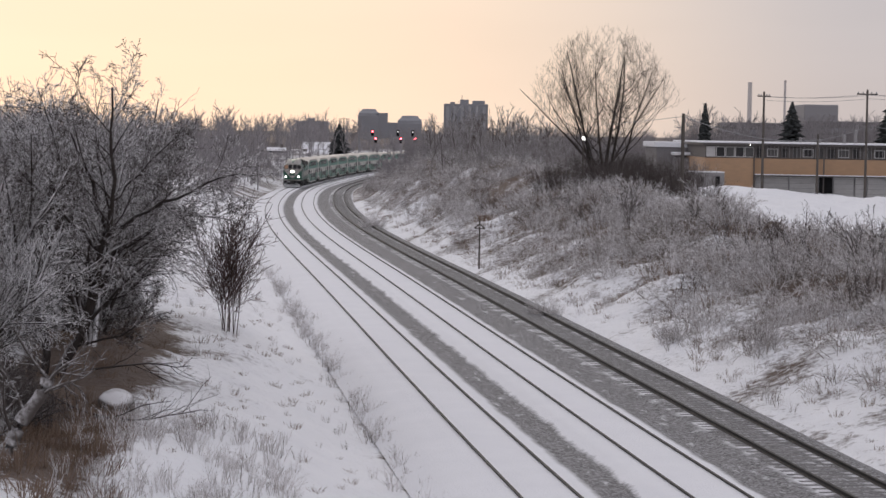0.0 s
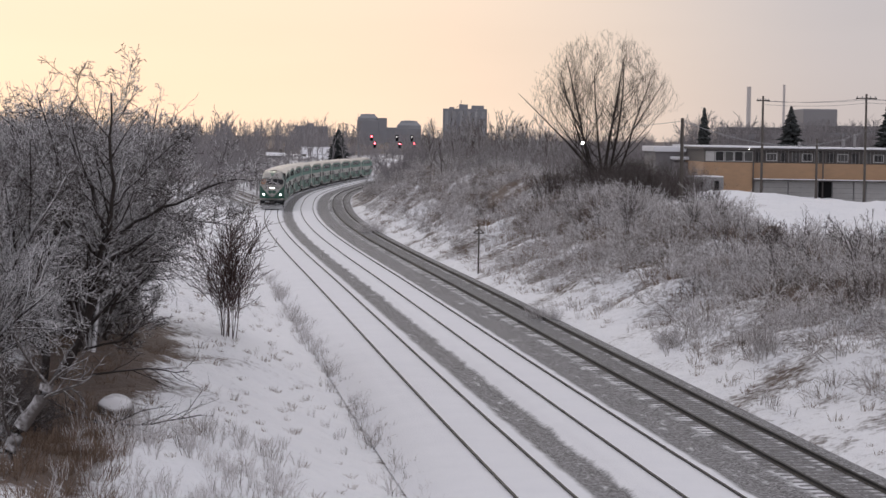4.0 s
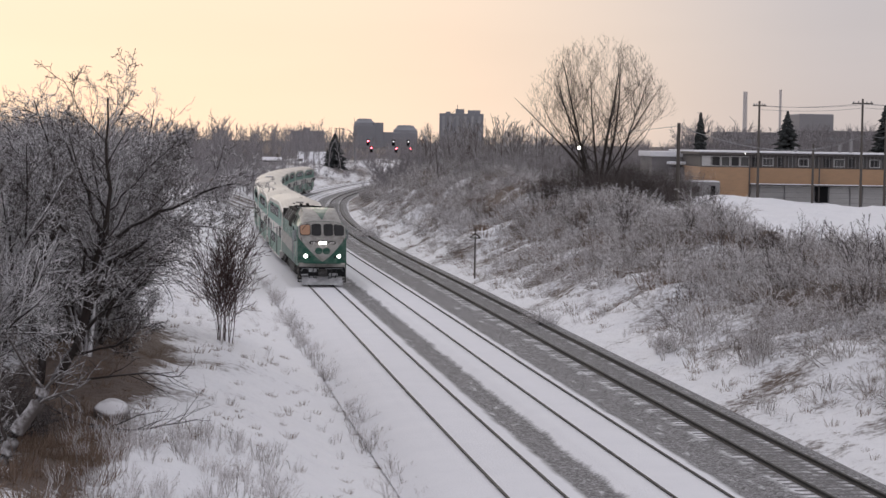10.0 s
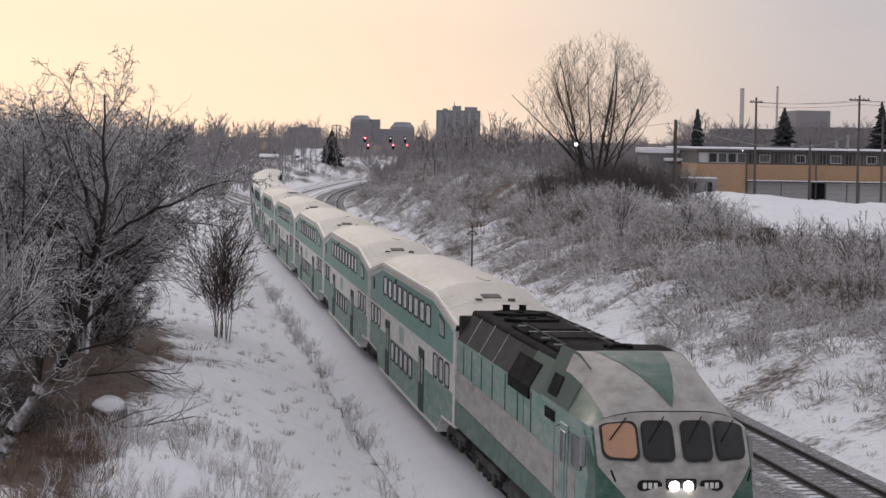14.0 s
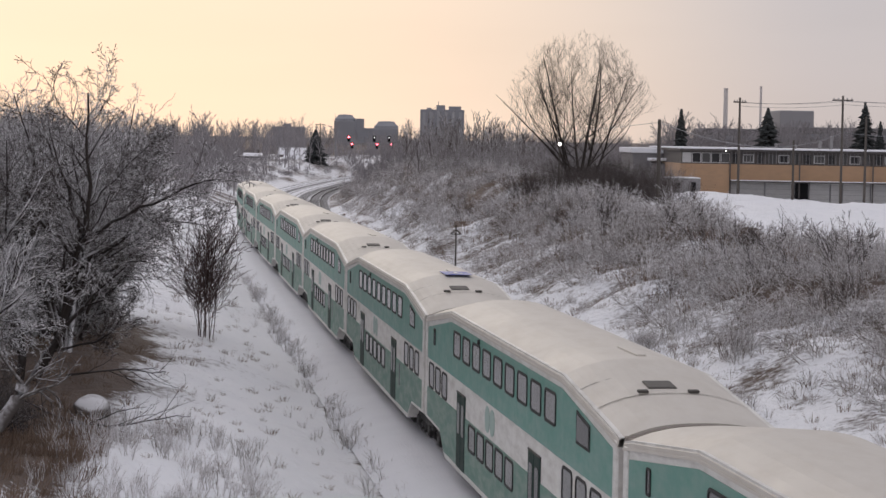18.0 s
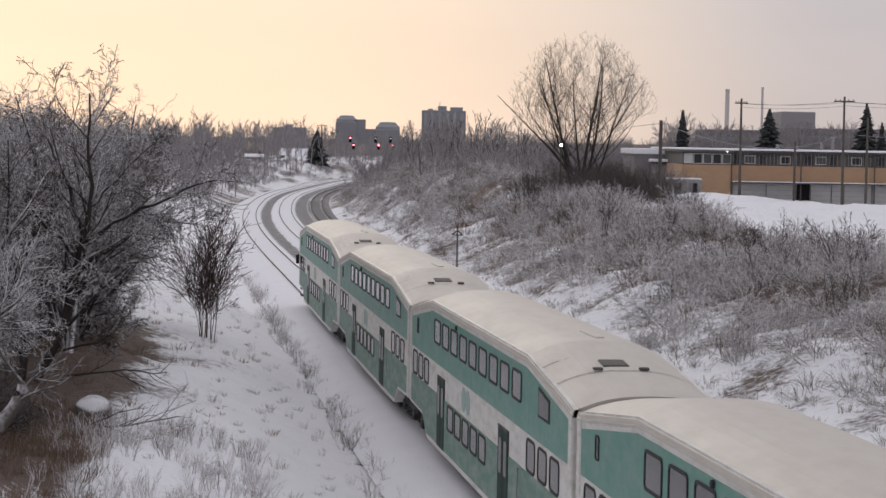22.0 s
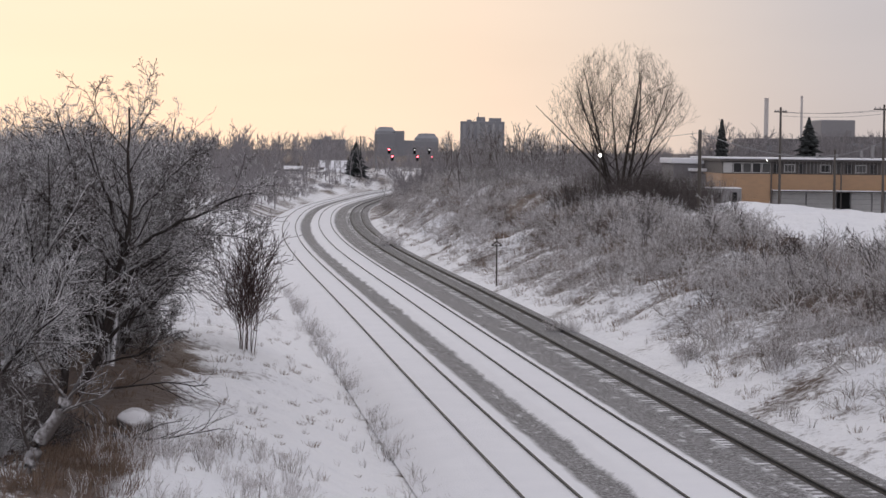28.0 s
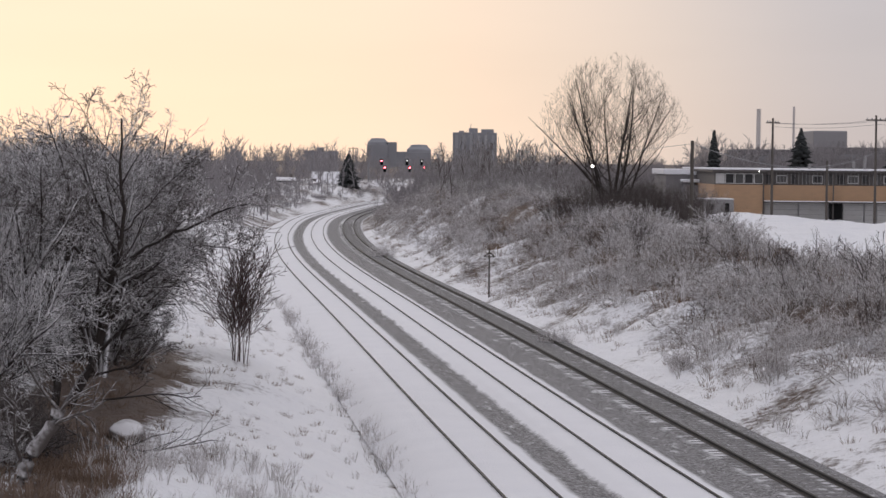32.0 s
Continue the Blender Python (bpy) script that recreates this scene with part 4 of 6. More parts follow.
def bogie(parent, x, half, mats=None, name="bogie"):
    """A truck with side frames, springs and four wheels."""
    b = part(name, box_data([(-half - 0.65, -1.16, 0.52, half + 0.65, -0.98, 0.78), (-half - 0.65, 0.98, 0.52, half + 0.65, 1.16, 0.78), (-0.28, -1.05, 0.45, 0.28, 1.05, 0.80), (-half - 0.22, -1.22, 0.30, -half + 0.22, -1.0, 0.62), (half - 0.22, -1.22, 0.30, half + 0.22, -1.0, 0.62), (-half - 0.22, 1.0, 0.30, -half + 0.22, 1.22, 0.62), (half - 0.22, 1.0, 0.30, half + 0.22, 1.22, 0.62)], M_UNDER, 0.03), parent, "dark steel bogie", Matrix.Translation((x, 0, 0)))
    for wx in (-half, half):
        part("axle", lathe([(0.08, -0.75), (0.08, 0.75)], M_UNDER, 8, "y"), b, place=Matrix.Translation((wx, 0, 0.46)))
        for wy in (-0.75, 0.75):
            part("wheel", lathe([(0.30, -0.05), (0.46, -0.06), (0.46, 0.06), (0.30, 0.05)], M_UNDER, 18, "y"), b, place=Matrix.Translation((wx, wy, 0.46)))
    for sy in (-1.09, 1.09):
        for sx in (-0.35, 0.35):
            part("spring", lathe([(0.11, 0.40), (0.14, 0.46), (0.11, 0.52), (0.14, 0.58), (0.11, 0.64)], M_UNDER, 8), b, place=Matrix.Translation((sx, sy, -0.1)))
    return b


COACH_TOP = [(-12.75, 3.92), (-12.2, 4.00), (-7.8, 4.46), (7.6, 4.46), (12.2, 4.00), (12.75, 3.92)]


def build_coach():
    c = thing("passenger_coach", "dusty white and teal double-deck passenger coach with a white roof", "train car", group="coaches of the train")
    # body shell: an octagon seen from the side
    low = [(-12.75, 1.08), (-9.7, 1.02), (-8.7, 0.46), (8.7, 0.46), (9.7, 1.02), (12.75, 1.08)]
    side = low + COACH_TOP[::-1]
    part("body", slab(side, -1.47, 1.47, M_WHITE), c)
    # arched roof
    secs = []
    for x, z in COACH_TOP:
        secs.append([(x, y * 1.49, z - 0.05 + (0.36 if abs(x) < 8 else 0.30) * (1 - abs(y) ** 2.6)) for y in np.linspace(-1, 1, 13)] + [(x, 1.49, z - 0.16), (x, -1.49, z - 0.16)])
    roof = part("roof", loft(secs, M_ROOF, smooth=False), c, "arched white roof, slightly soiled, warm glow tinted in")
    for x in (9.0, 10.6):
        part("roof_seam", loft([[(x + d, y * 1.5, np.interp(x, [7.6, 12.2], [4.46, 4.0]) - 0.045 + 0.33 * (1 - abs(y) ** 2.6)) for y in np.linspace(-0.98, 0.98, 11)] for d in (-0.02, 0.02)], M_STEP, caps=False), roof)
    hz = lambda x: float(np.interp(x, [7.6, 12.2], [4.46, 4.0])) + 0.30
    pitch = Matrix.Rotation(math.atan2(0.46, 4.6), 4, "Y")
    part("roof_hatch", box_data([(-0.30, -0.27, -0.04, 0.30, 0.27, 0.005)], M_STEP, 0.02), roof, "dark grey roof hatch", Matrix.Translation((9.9, -0.1, hz(9.9))) @ pitch)
    part("roof_fan", box_data([(-0.06, -0.10, -0.03, 0.06, 0.10, 0.02)], M_STEP, 0.01), roof, "", Matrix.Translation((10.5, -0.55, hz(10.5))) @ pitch)
    part("roof_fan", box_data([(-0.06, -0.10, -0.03, 0.06, 0.10, 0.02)], M_STEP, 0.01), roof, "", Matrix.Translation((10.5, 0.4, hz(10.5))) @ pitch)
    part("roof_vent", box_data([(-0.9, -0.10, -0.03, 0.9, 0.10, 0.025)], M_ROOF, 0.015), roof, "", Matrix.Translation((6.2, 0.2, 4.78)))
    # painted fields
    up = [(-12.35, 2.80), (12.35, 2.80), (12.35, 3.66), (7.6, 4.18), (-7.8, 4.18), (-12.35, 3.66)]
    lo = [(-12.35, 1.16), (-9.75, 1.10), (-8.8, 0.60), (8.8, 0.60), (9.75, 1.10), (12.35, 1.16), (12.35, 1.98), (-12.35, 1.98)]
    wide = window_meshes(1.22, 0.68)
    lowwin = window_meshes(1.10, 0.68)
    end = window_meshes(1.02, 0.72, 0.16)
    square = (slab([(-0.62, -0.3), (0.62, -0.3), (0.62, 0.18), (-0.62, 0.33)], -0.004, 0.018, M_RUBBER), slab([(-0.55, -0.24), (0.55, -0.24), (0.55, 0.13), (-0.55, 0.26)], 0, 0.022, M_PANE_DARK))
    slit = window_meshes(0.30, 0.46, 0.06, 0.04, M_PANE_DARK)
    square_m = (slab([(0.62, -0.3), (-0.62, -0.3), (-0.62, 0.18), (0.62, 0.33)][::-1], -0.004, 0.018, M_RUBBER), slab([(0.55, -0.24), (-0.55, -0.24), (-0.55, 0.13), (0.55, 0.26)][::-1], 0, 0.022, M_PANE_DARK))
    for sd in (-1, 1):
        part("upper_band", slab(up, sd * 1.46, sd * 1.482, M_GREEN), c, "teal painted upper band")
        part("lower_band", slab(lo, sd * 1.46, sd * 1.482, M_GREEN_LOW), c, "dusty teal lower band")
        part("eave_rail", loft([[(x, sd * (1.47 + dy), z - 0.17 + dz) for dy, dz in ((0, 0), (0.035, 0), (0.035, 0.05), (0, 0.05))] for x, z in COACH_TOP], M_ROOF), c)
        for i in range(9):
            add_window(c, wide, -6.6 + 1.63 * i, 3.68, sd, 1.482)
        for i in range(5):
            add_window(c, lowwin, -3.85 + 1.38 * i, 1.60, sd, 1.482)
        for x in (-11.5, -10.2, -8.9, 8.25, 9.6, 10.95):
            add_window(c, end, x, 2.36, sd, 1.47)
        add_window(c, square if sd == 1 else square_m, 9.75, 3.62, sd, 1.482)
        add_window(c, slit, -10.9, 3.50, sd, 1.482)
        for x in (-5.75, 4.75):
            door = part("door", box_data([(-0.70, -0.05, -0.95, -0.01, 0.012, 0.95), (0.01, -0.05, -0.95, 0.70, 0.012, 0.95)], M_DOOR, 0.01), c, "dark green double sliding door", Matrix.Translation((x, sd * 1.484, 1.53)) @ FACE_OUT[sd])
            for dx in (-0.35, 0.35):
                part("door_pane", slab(outline(0.40, 0.80, 0.08), 0.008, 0.020, M_PANE_DARK), door, place=Matrix.Translation((dx, 0, 0.32)))
            part("door_header", box_data([(-0.74, -0.02, 0.955, 0.74, 0.02, 0.995)], M_RUBBER, 0.01), door)
        # two round marks on the white band, side by side
        for dx in (-0.36, 0.36):
            part("mark", slab(outline(0.68, 0.62, 0.30, 6), 0, 0.012, M_MARK), c, "grey-green round mark", Matrix.Translation((-1.2 + dx, sd * 1.47, 2.40)) @ FACE_OUT[sd])
        for x in (-12.55, 12.55):
            part("corner_post", box_data([(-0.16, -0.03, 1.1, 0.16, 0.035, 3.86)], M_WHITE, 0.02), c, place=Matrix.Translation((x, sd * 1.47, 0)))
        part("marker_lamp", lathe([(0.07, 0.0), (0.06, 0.05)], M_RUBBER, 10, "y"), c, place=Matrix.Translation((-2.9, sd * 1.485, 4.10)) @ FACE_OUT[sd])
        part("grab_rail", tube([(0, 0, 0), (0, 0.06, 0), (0, 0.06, 0.7), (0, 0, 0.7)], 0.015, M_STEEL, 5), c, place=Matrix.Translation((7.0, sd * 1.482, 1.25)) @ FACE_OUT[sd])
    for x in (-1, 1):
        part("gangway", box_data([(x * 12.7, -0.62, 1.05, x * 12.94, 0.62, 3.62), (x * 12.74, -1.38, 1.15, x * 12.93, 1.38, 3.95)], M_DIAPH, 0.02), c, "grimy brown gangway bellows")
        part("end_arch", loft([[(x * (12.76 + d), y * 1.40, 3.78 + 0.30 * (1 - abs(y) ** 2.6) + e) for y in np.linspace(-1, 1, 13)] for d, e in ((0, 0), (0.16, 0), (0.16, 0.07), (0, 0.07), (0, 0))], M_DIAPH, caps=False), c)
        part("coupler", box_data([(x * 12.6, -0.13, 0.72, x * 12.95, 0.13, 0.98)], M_UNDER, 0.03), c)
        bogie(c, x * 10.6, 1.30)
    part("underframe", box_data([(-8.4, -1.25, 0.26, 8.4, 1.25, 0.50), (-12.6, -1.2, 0.92, 12.6, 1.2, 1.12)], M_UNDER, 0.04), c)
    return c


def build_cab_fittings(c):
    """The driving end of the last coach."""
    for sd in (-1, 1):
        mirror = part("mirror", box_data([(-0.05, 0, -0.24, 0.05, 0.17, 0.24)], M_BLACK, 0.03), c, "black wing mirror", Matrix.Translation((-12.78, sd * 1.50, 2.45)) @ FACE_OUT[sd])
        part("arm", tube([(0.02, -0.05, 0.25), (0.05, 0.03, 0.25)], 0.02, M_BLACK, 5), mirror)
        part("cab_step", box_data([(-0.5, -0.1, 0.2, 0.3, 0.06, 0.28), (-0.5, -0.1, 0.55, 0.3, 0.06, 0.62)], M_UNDER, 0.01), c, place=Matrix.Translation((-12.5, sd * 1.3, 0.3)))
    part("cab_window", slab(outline(2.2, 0.75, 0.15), 0, 0.02, M_PANE_DARK), c, place=Matrix.Translation((-12.80, 0, 2.5)) @ Matrix.Rotation(math.pi / 2, 4, "Z"))
    part("aerial", tube([(-11.6, 0.5, 4.1), (-11.6, 0.5, 4.48)], 0.02, M_BLACK, 5), c)
    part("aerial", tube([(-11.2, 0.9, 4.1), (-11.2, 0.9, 4.42)], 0.02, M_BLACK, 5), c)
    part("horn", box_data([(-11.9, -0.6, 4.2, -11.5, -0.3, 4.42)], M_DIAPH, 0.03), c)


# the engine's nose, by height: (z, x at the middle)
NOSE = [(1.38, 9.30), (2.2, 9.26), (2.95, 9.06), (3.08, 8.98), (3.84, 8.46), (3.95, 8.38), (4.22, 7.75), (4.45, 6.9), (4.60, 5.9), (4.66, 4.6), (4.66, 2.6)]


def nose(u, v):
    """A place on the engine's nose: u across from -1 to 1, v from 0 at the sill to 1 at the back of the cab roof."""
    k = v * (len(NOSE) - 1)
    i = min(int(k), len(NOSE) - 2)
    z = NOSE[i][0] + (NOSE[i + 1][0] - NOSE[i][0]) * (k - i)
    x = NOSE[i][1] + (NOSE[i + 1][1] - NOSE[i][1]) * (k - i)
    fade = min(1.0, max(0.0, (x - 4.6) / 3.0))
    x -= (0.55 * abs(u) ** 2.4) * fade
    if z > 3.6:
        round_top, bevel = 1 - abs(u) ** 3.4, min(1.0, (1 - abs(u)) / 0.30)
        z = 3.6 + (z - 3.6) * (round_top * fade + bevel * (1 - fade))
    return x, u * 1.5, z


def nose_v(z):
    """The v at which the nose has that height in its middle."""
    for i in range(5):
        if NOSE[i][0] <= z <= NOSE[i + 1][0]:
            return (i + (z - NOSE[i][0]) / (NOSE[i + 1][0] - NOSE[i][0])) / (len(NOSE) - 1)
    return 0.5


def nose_patch(u0, u1, low, high, proud, mat, nu=16, nv=8):
    """A sheet lying on the nose: low and high give v by u."""
    grid = []
    for j in range(nv + 1):
        for i in range(nu + 1):
            u = u0 + (u1 - u0) * i / nu
            a, b = low(u), high(u)
            x, y, z = nose(u, a + (b - a) * j / nv)
            grid.append((x + proud, y * (1 + 0.3 * proud), z + proud * 0.9))
    f = [(j * (nu + 1) + i, j * (nu + 1) + i + 1, (j + 1) * (nu + 1) + i + 1, (j + 1) * (nu + 1) + i) for j in range(nv) for i in range(nu)]
    return mesh_of("nose_sheet", grid, f, mat, smooth=True)


def nose_window(uc, zc, w, h, proud, mat, r=0.14):
    """A rounded pane that follows the nose."""
    pts = outline(w, h, r, 5)
    v = [(lambda q: (q[0] + proud, q[1], q[2] + proud * 0.5))(nose(uc + x / 1.5, nose_v(zc + z))) for x, z in pts]
    mid = nose(uc, nose_v(zc))
    v.append((mid[0] + proud, mid[1], mid[2] + proud * 0.5))
    n = len(pts)
    return mesh_of("nose_pane", v, [(i, (i + 1) % n, n) for i in range(n)], mat)


def build_engine():
    e = thing("diesel_locomotive", "green and white diesel passenger locomotive with lit headlights, dusted with snow", "locomotive")
    flat = lambda c: (lambda u: c)
    # cab and nose
    part("nose", nose_patch(-1, 1, flat(0), flat(1), 0, M_LOCO_GREEN, 36, 40), e, "rounded green nose and cab")
    shield_low = lambda u: nose_v(1.50 + 1.45 * abs(u / 0.97) ** 1.25)
    part("white_shield", nose_patch(-0.97, 0.97, shield_low, flat(nose_v(3.93)), 0.014, M_LOCO_WHITE, 64, 60), e, "white shield painted on the nose")
    part("roof_cap", nose_patch(-0.82, 0.82, flat(0.50), flat(0.93), 0.014, M_LOCO_WHITE, 64, 48), e, "grey-white cap above the windscreen")
    part("roof_wedge", nose_patch(-0.46, 0.46, lambda u: 0.515 + 0.405 * abs(u) / 0.46, flat(0.925), 0.028, M_LOCO_GREEN, 40, 40), e, "dark green wedge on the cap")
    part("cab_roof", nose_patch(-0.70, 0.70, flat(0.925), flat(1.0), 0.018, M_SOOT, 40, 30), e, "sooty cab roof")
    for i, (u, w) in enumerate(((-0.70, 0.66), (-0.245, 0.60), (0.245, 0.60), (0.70, 0.66))):
        pane = part("windscreen", nose_window(u, 3.42, w, 0.72, 0.050, M_RUBBER), e, "dark-framed windscreen pane")
        part("pane", nose_window(u, 3.42, w - 0.09, 0.63, 0.058, M_BLIND if i == 0 else M_PANE_DARK), pane, "tan blind behind glass" if i == 0 else "")
        a, b = nose(u + 0.1, nose_v(3.83)), nose(u - 0.12, nose_v(3.40))
        part("wiper", tube([(a[0] + 0.08, a[1], a[2] + 0.04), (b[0] + 0.08, b[1], b[2] + 0.03)], 0.014, M_BLACK, 4), pane)
    # headlamps, number boards (left blank but for bars) and round marks
    hx = nose(0, nose_v(2.66))[0]
    lamp = part("headlamp", box_data([(hx - 0.06, -0.29, 2.53, hx + 0.03, 0.29, 2.79)], M_BLACK, 0.02), e, "twin headlamp in a black box")
    for y in (-0.135, 0.135):
        part("lens", lathe([(0.092, 0), (0.088, 0.03), (0.045, 0.045)], M_LAMP, 14, "x"), lamp, "glowing lens", Matrix.Translation((hx + 0.03, y, 2.66)))
    for sd in (-1, 1):
        bx = nose(sd * 0.38, nose_v(2.66))[0]
        turn = Matrix.Translation((bx + 0.014, sd * 0.58, 2.66)) @ Matrix.Rotation(-math.pi / 2 + sd * 0.10, 4, "Z")
        board = part("number_board", slab(outline(0.46, 0.20, 0.095, 5), -0.015, 0.02, M_BLACK), e, "black oval number board", turn)
        part("bars", box_data([(-0.14 + 0.1 * k, 0.018, -0.055, -0.07 + 0.1 * k, 0.026, 0.055) for k in range(3)], M_WHITE), board)
        mx = nose(sd * 0.16, nose_v(2.16))[0]
        part("mark", slab(outline(0.46, 0.40, 0.19, 6), -0.01, 0.018, M_LOCO_GREEN), e, "green round mark", Matrix.Translation((mx + 0.012, sd * 0.235, 2.16)) @ Matrix.Rotation(-math.pi / 2 + sd * 0.04, 4, "Z"))
        dx = nose(sd * 0.69, nose_v(1.84))[0]
        ditch = part("ditch_lamp", lathe([(0.125, -0.05), (0.125, 0.05), (0.10, 0.055)], M_BLACK, 14, "x"), e, "glowing ditch lamp", Matrix.Translation((dx + 0.02, sd * 1.03, 1.84)))
        part("lens", lathe([(0.11, 0.05), (0.095, 0.08)], M_LAMP, 14, "x"), ditch)
        part("class_lamp", lathe([(0.07, -0.03), (0.06, 0.04)], M_BLACK, 10, "x"), e, place=Matrix.Translation((nose(sd * 0.52, nose_v(1.80))[0] + 0.02, sd * 0.78, 1.80)))
        # cab sides and the long hood's sides
        front = [(nose(1, v)[0], nose(1, v)[2]) for v in (0, 0.05, 0.1, 0.15, 0.2, 0.25, 0.3, 0.33, 0.36, 0.40)]
        cab = [(2.6, 1.2), (front[0][0], 1.2)] + front + [(4.4, 3.6), (2.6, 3.6)]
        part("cab_side", slab(cab, sd * 1.40, sd * 1.5, M_LOCO_MINT), e, "pale green cab side")
        part("cab_wedge", slab([(7.0, 1.22), (front[0][0] - 0.02, 1.22)] + [(x - 0.02, z) for x, z in front[1:7]] + [(7.4, 3.5), (7.9, 2.6)], sd * 1.49, sd * 1.508, M_LOCO_GREEN), e, "dark green wedge behind the nose")
        hood = part("hood_side", slab([(-10.75, 1.2), (2.6, 1.2), (2.6, 3.56), (-10.75, 3.56)], sd * 1.36, sd * 1.46, M_LOCO_MINT), e, "pale green hood side")
        part("white_band", slab([(-10.73, 1.92), (6.6, 1.70), (6.6, 2.55), (-10.73, 2.72)], sd * 1.44, sd * 1.512, M_LOCO_WHITE), e, "dusty white band")
        part("sill_band", slab([(-10.73, 1.22), (7.2, 1.22), (6.8, 1.68), (-10.73, 1.90)], sd * 1.44, sd * 1.509, M_LOCO_GREEN), e, "dark green sill band")
        for x in (-9.4, -7.9, -6.2, -4.4, -2.4, -0.6, 1.2):
            part("hood_door", box_data([(x - 0.012, -0.01, 1.95, x + 0.012, 0.015, 3.5)], M_CAB_BEVEL, 0.004), hood, "", Matrix.Translation((0, sd * 1.47, 0)))
        part("door_outline", ring([(-0.5, 1.95), (0.4, 1.95), (0.4, 3.3), (-0.5, 3.3)], [(-0.46, 1.99), (0.36, 1.99), (0.36, 3.26), (-0.46, 3.26)], 0, 0.03, M_LOCO_GREEN), hood, "", Matrix.Translation((-0.2, sd * 1.47, 0)) @ FACE_OUT[1])
        cabdoor = part("cab_door", box_data([(5.0, -0.02, 1.3, 5.85, 0.02, 3.35)], M_LOCO_MINT, 0.02), e, "pale green cab door", Matrix.Translation((0, sd * 1.515, 0)))
        part("door_pane", box_data([(5.15, -0.03, 2.55, 5.7, 0.03, 3.2)], M_PANE_DARK, 0.01), cabdoor)
        for x in (4.85, 6.0):
            part("handrail", tube([(x, sd * 1.50, 1.3), (x, sd * 1.62, 1.35), (x, sd * 1.62, 3.2), (x, sd * 1.50, 3.25)], 0.02, M_STEEL, 5), e, "steel handrail")
        part("side_window", slab(outline(1.0, 0.62, 0.1), -0.01, 0.02, M_PANE_DARK), e, "dark cab side window", Matrix.Translation((6.75, sd * 1.515, 2.95)) @ FACE_OUT[sd])
        mirror = part("mirror", box_data([(-0.03, 0.06, -0.30, 0.03, 0.18, 0.30)], M_STEEL, 0.02), e, "slim steel wing mirror", Matrix.Translation((7.95, sd * 1.5, 3.15)) @ FACE_OUT[sd])
        part("arm", tube([(0, -0.03, 0.22), (0, 0.10, 0.22)], 0.015, M_STEEL, 5), mirror)
        # sloped shoulders of the hood
        sh = lambda x0, x1, mat, lift=0.0, f=1.0: loft([[(x, sd * (1.46 + lift), 3.56), (x, sd * (1.46 - 0.44 * f + lift), 3.56 + 0.74 * f + lift), (x, sd * (1.34 - 0.44 * f), 3.46 + 0.74 * f), (x, sd * 1.3, 3.56)] for x in (x0, x1)], mat)
        part("shoulder", sh(-10.75, 2.6, M_HOOD), e, "dark grey sloped hood shoulder")
        part("cab_bevel", nose_patch(sd * 0.70, sd * 0.995, flat(0.80), flat(1.0), 0.012, M_CAB_BEVEL, 16, 40), e, "sooty grey-green cab bevel")
        part("shoulder_panel", sh(-0.3, 2.62, M_CAB_BEVEL, 0.012), e, "pale green shoulder panel")
        grille = part("intake_grille", sh(-1.9, 1.0, M_SOOT, 0.035, 0.66), e, "black air intake grille")
        part("intake_panel", box_data([(-1.9, -0.02, 3.30, 1.0, 0.03, 3.58)], M_SOOT, 0.01), grille, "", Matrix.Translation((0, sd * 1.475, 0)))
        for x in (-8.9, -6.6, -4.4):
            part("shoulder_rib", sh(x - 0.025, x + 0.025, M_STEEL, 0.015), e)
        for x0, x1, z0, z1, lift in ((3.2, 4.2, 3.66, 4.05, 0.03), (3.2, 4.3, 3.22, 3.44, 0.0)):
            if lift:
                a = [nose(sd * q, 0.98) for q in (0.97, 0.86)]
                part("vent", loft([[(x, a[0][1] * 1.01, a[0][2] + 0.05), (x, a[1][1] * 1.01, a[1][2] + 0.05), (x, a[1][1], a[1][2] - 0.05), (x, a[0][1], a[0][2] - 0.05)] for x in (x0, x1)], M_SOOT), e, "black vent")
            else:
                part("vent", box_data([(x0, -0.02, z0, x1, 0.02, z1)], M_SOOT), e, "black vent", Matrix.Translation((0, sd * 1.505, 0)))
        part("lift_eye", tube([(9.2, sd * 1.25, 2.75), (9.12, sd * 1.32, 2.95)], 0.02, M_BLACK, 5), e)
        part("front_step", box_data([(7.4, 1.25 * sd - 0.2, 0.35, 8.3, 1.25 * sd + 0.2, 0.43), (7.4, 1.25 * sd - 0.2, 0.80, 8.3, 1.25 * sd + 0.2, 0.88)], M_UNDER, 0.01), e)
        part("hose", tube([(9.2, sd * 0.55, 1.1), (9.42, sd * 0.58, 0.9), (9.45, sd * 0.55, 0.55), (9.35, sd * 0.35, 0.50)], 0.035, M_RUBBER, 5), e)
    # roof of the hood
    part("hood_roof", box_data([(-10.75, -1.06, 4.12, 2.7, 1.06, 4.34)], M_SOOT, 0.05), e, "black hood roof")
    for x in (-9.3, -7.4):
        fan = part("roof_fan", lathe([(0.72, 0), (0.72, 0.06), (0.62, 0.07), (0.60, 0.04), (0.12, 0.04), (0.12, 0.08)], M_SOOT, 20), e, "black cooling fan", Matrix.Translation((x, 0, 4.36)))
    for x0, x1 in ((-5.4, -3.2), (-2.8, -0.9), (-0.5, 2.2)):
        part("roof_box", box_data([(x0, -0.85, 4.33, x1, 0.85, 4.43), (x0 + 0.2, -0.5, 4.42, x1 - 0.2, 0.5, 4.48)], M_SOOT, 0.03), e)
    for y in (-0.55, 0.55):
        part("roof_beam", box_data([(-5.4, y - 0.035, 4.43, 2.3, y + 0.035, 4.47)], M_HOOD, 0.01), e)
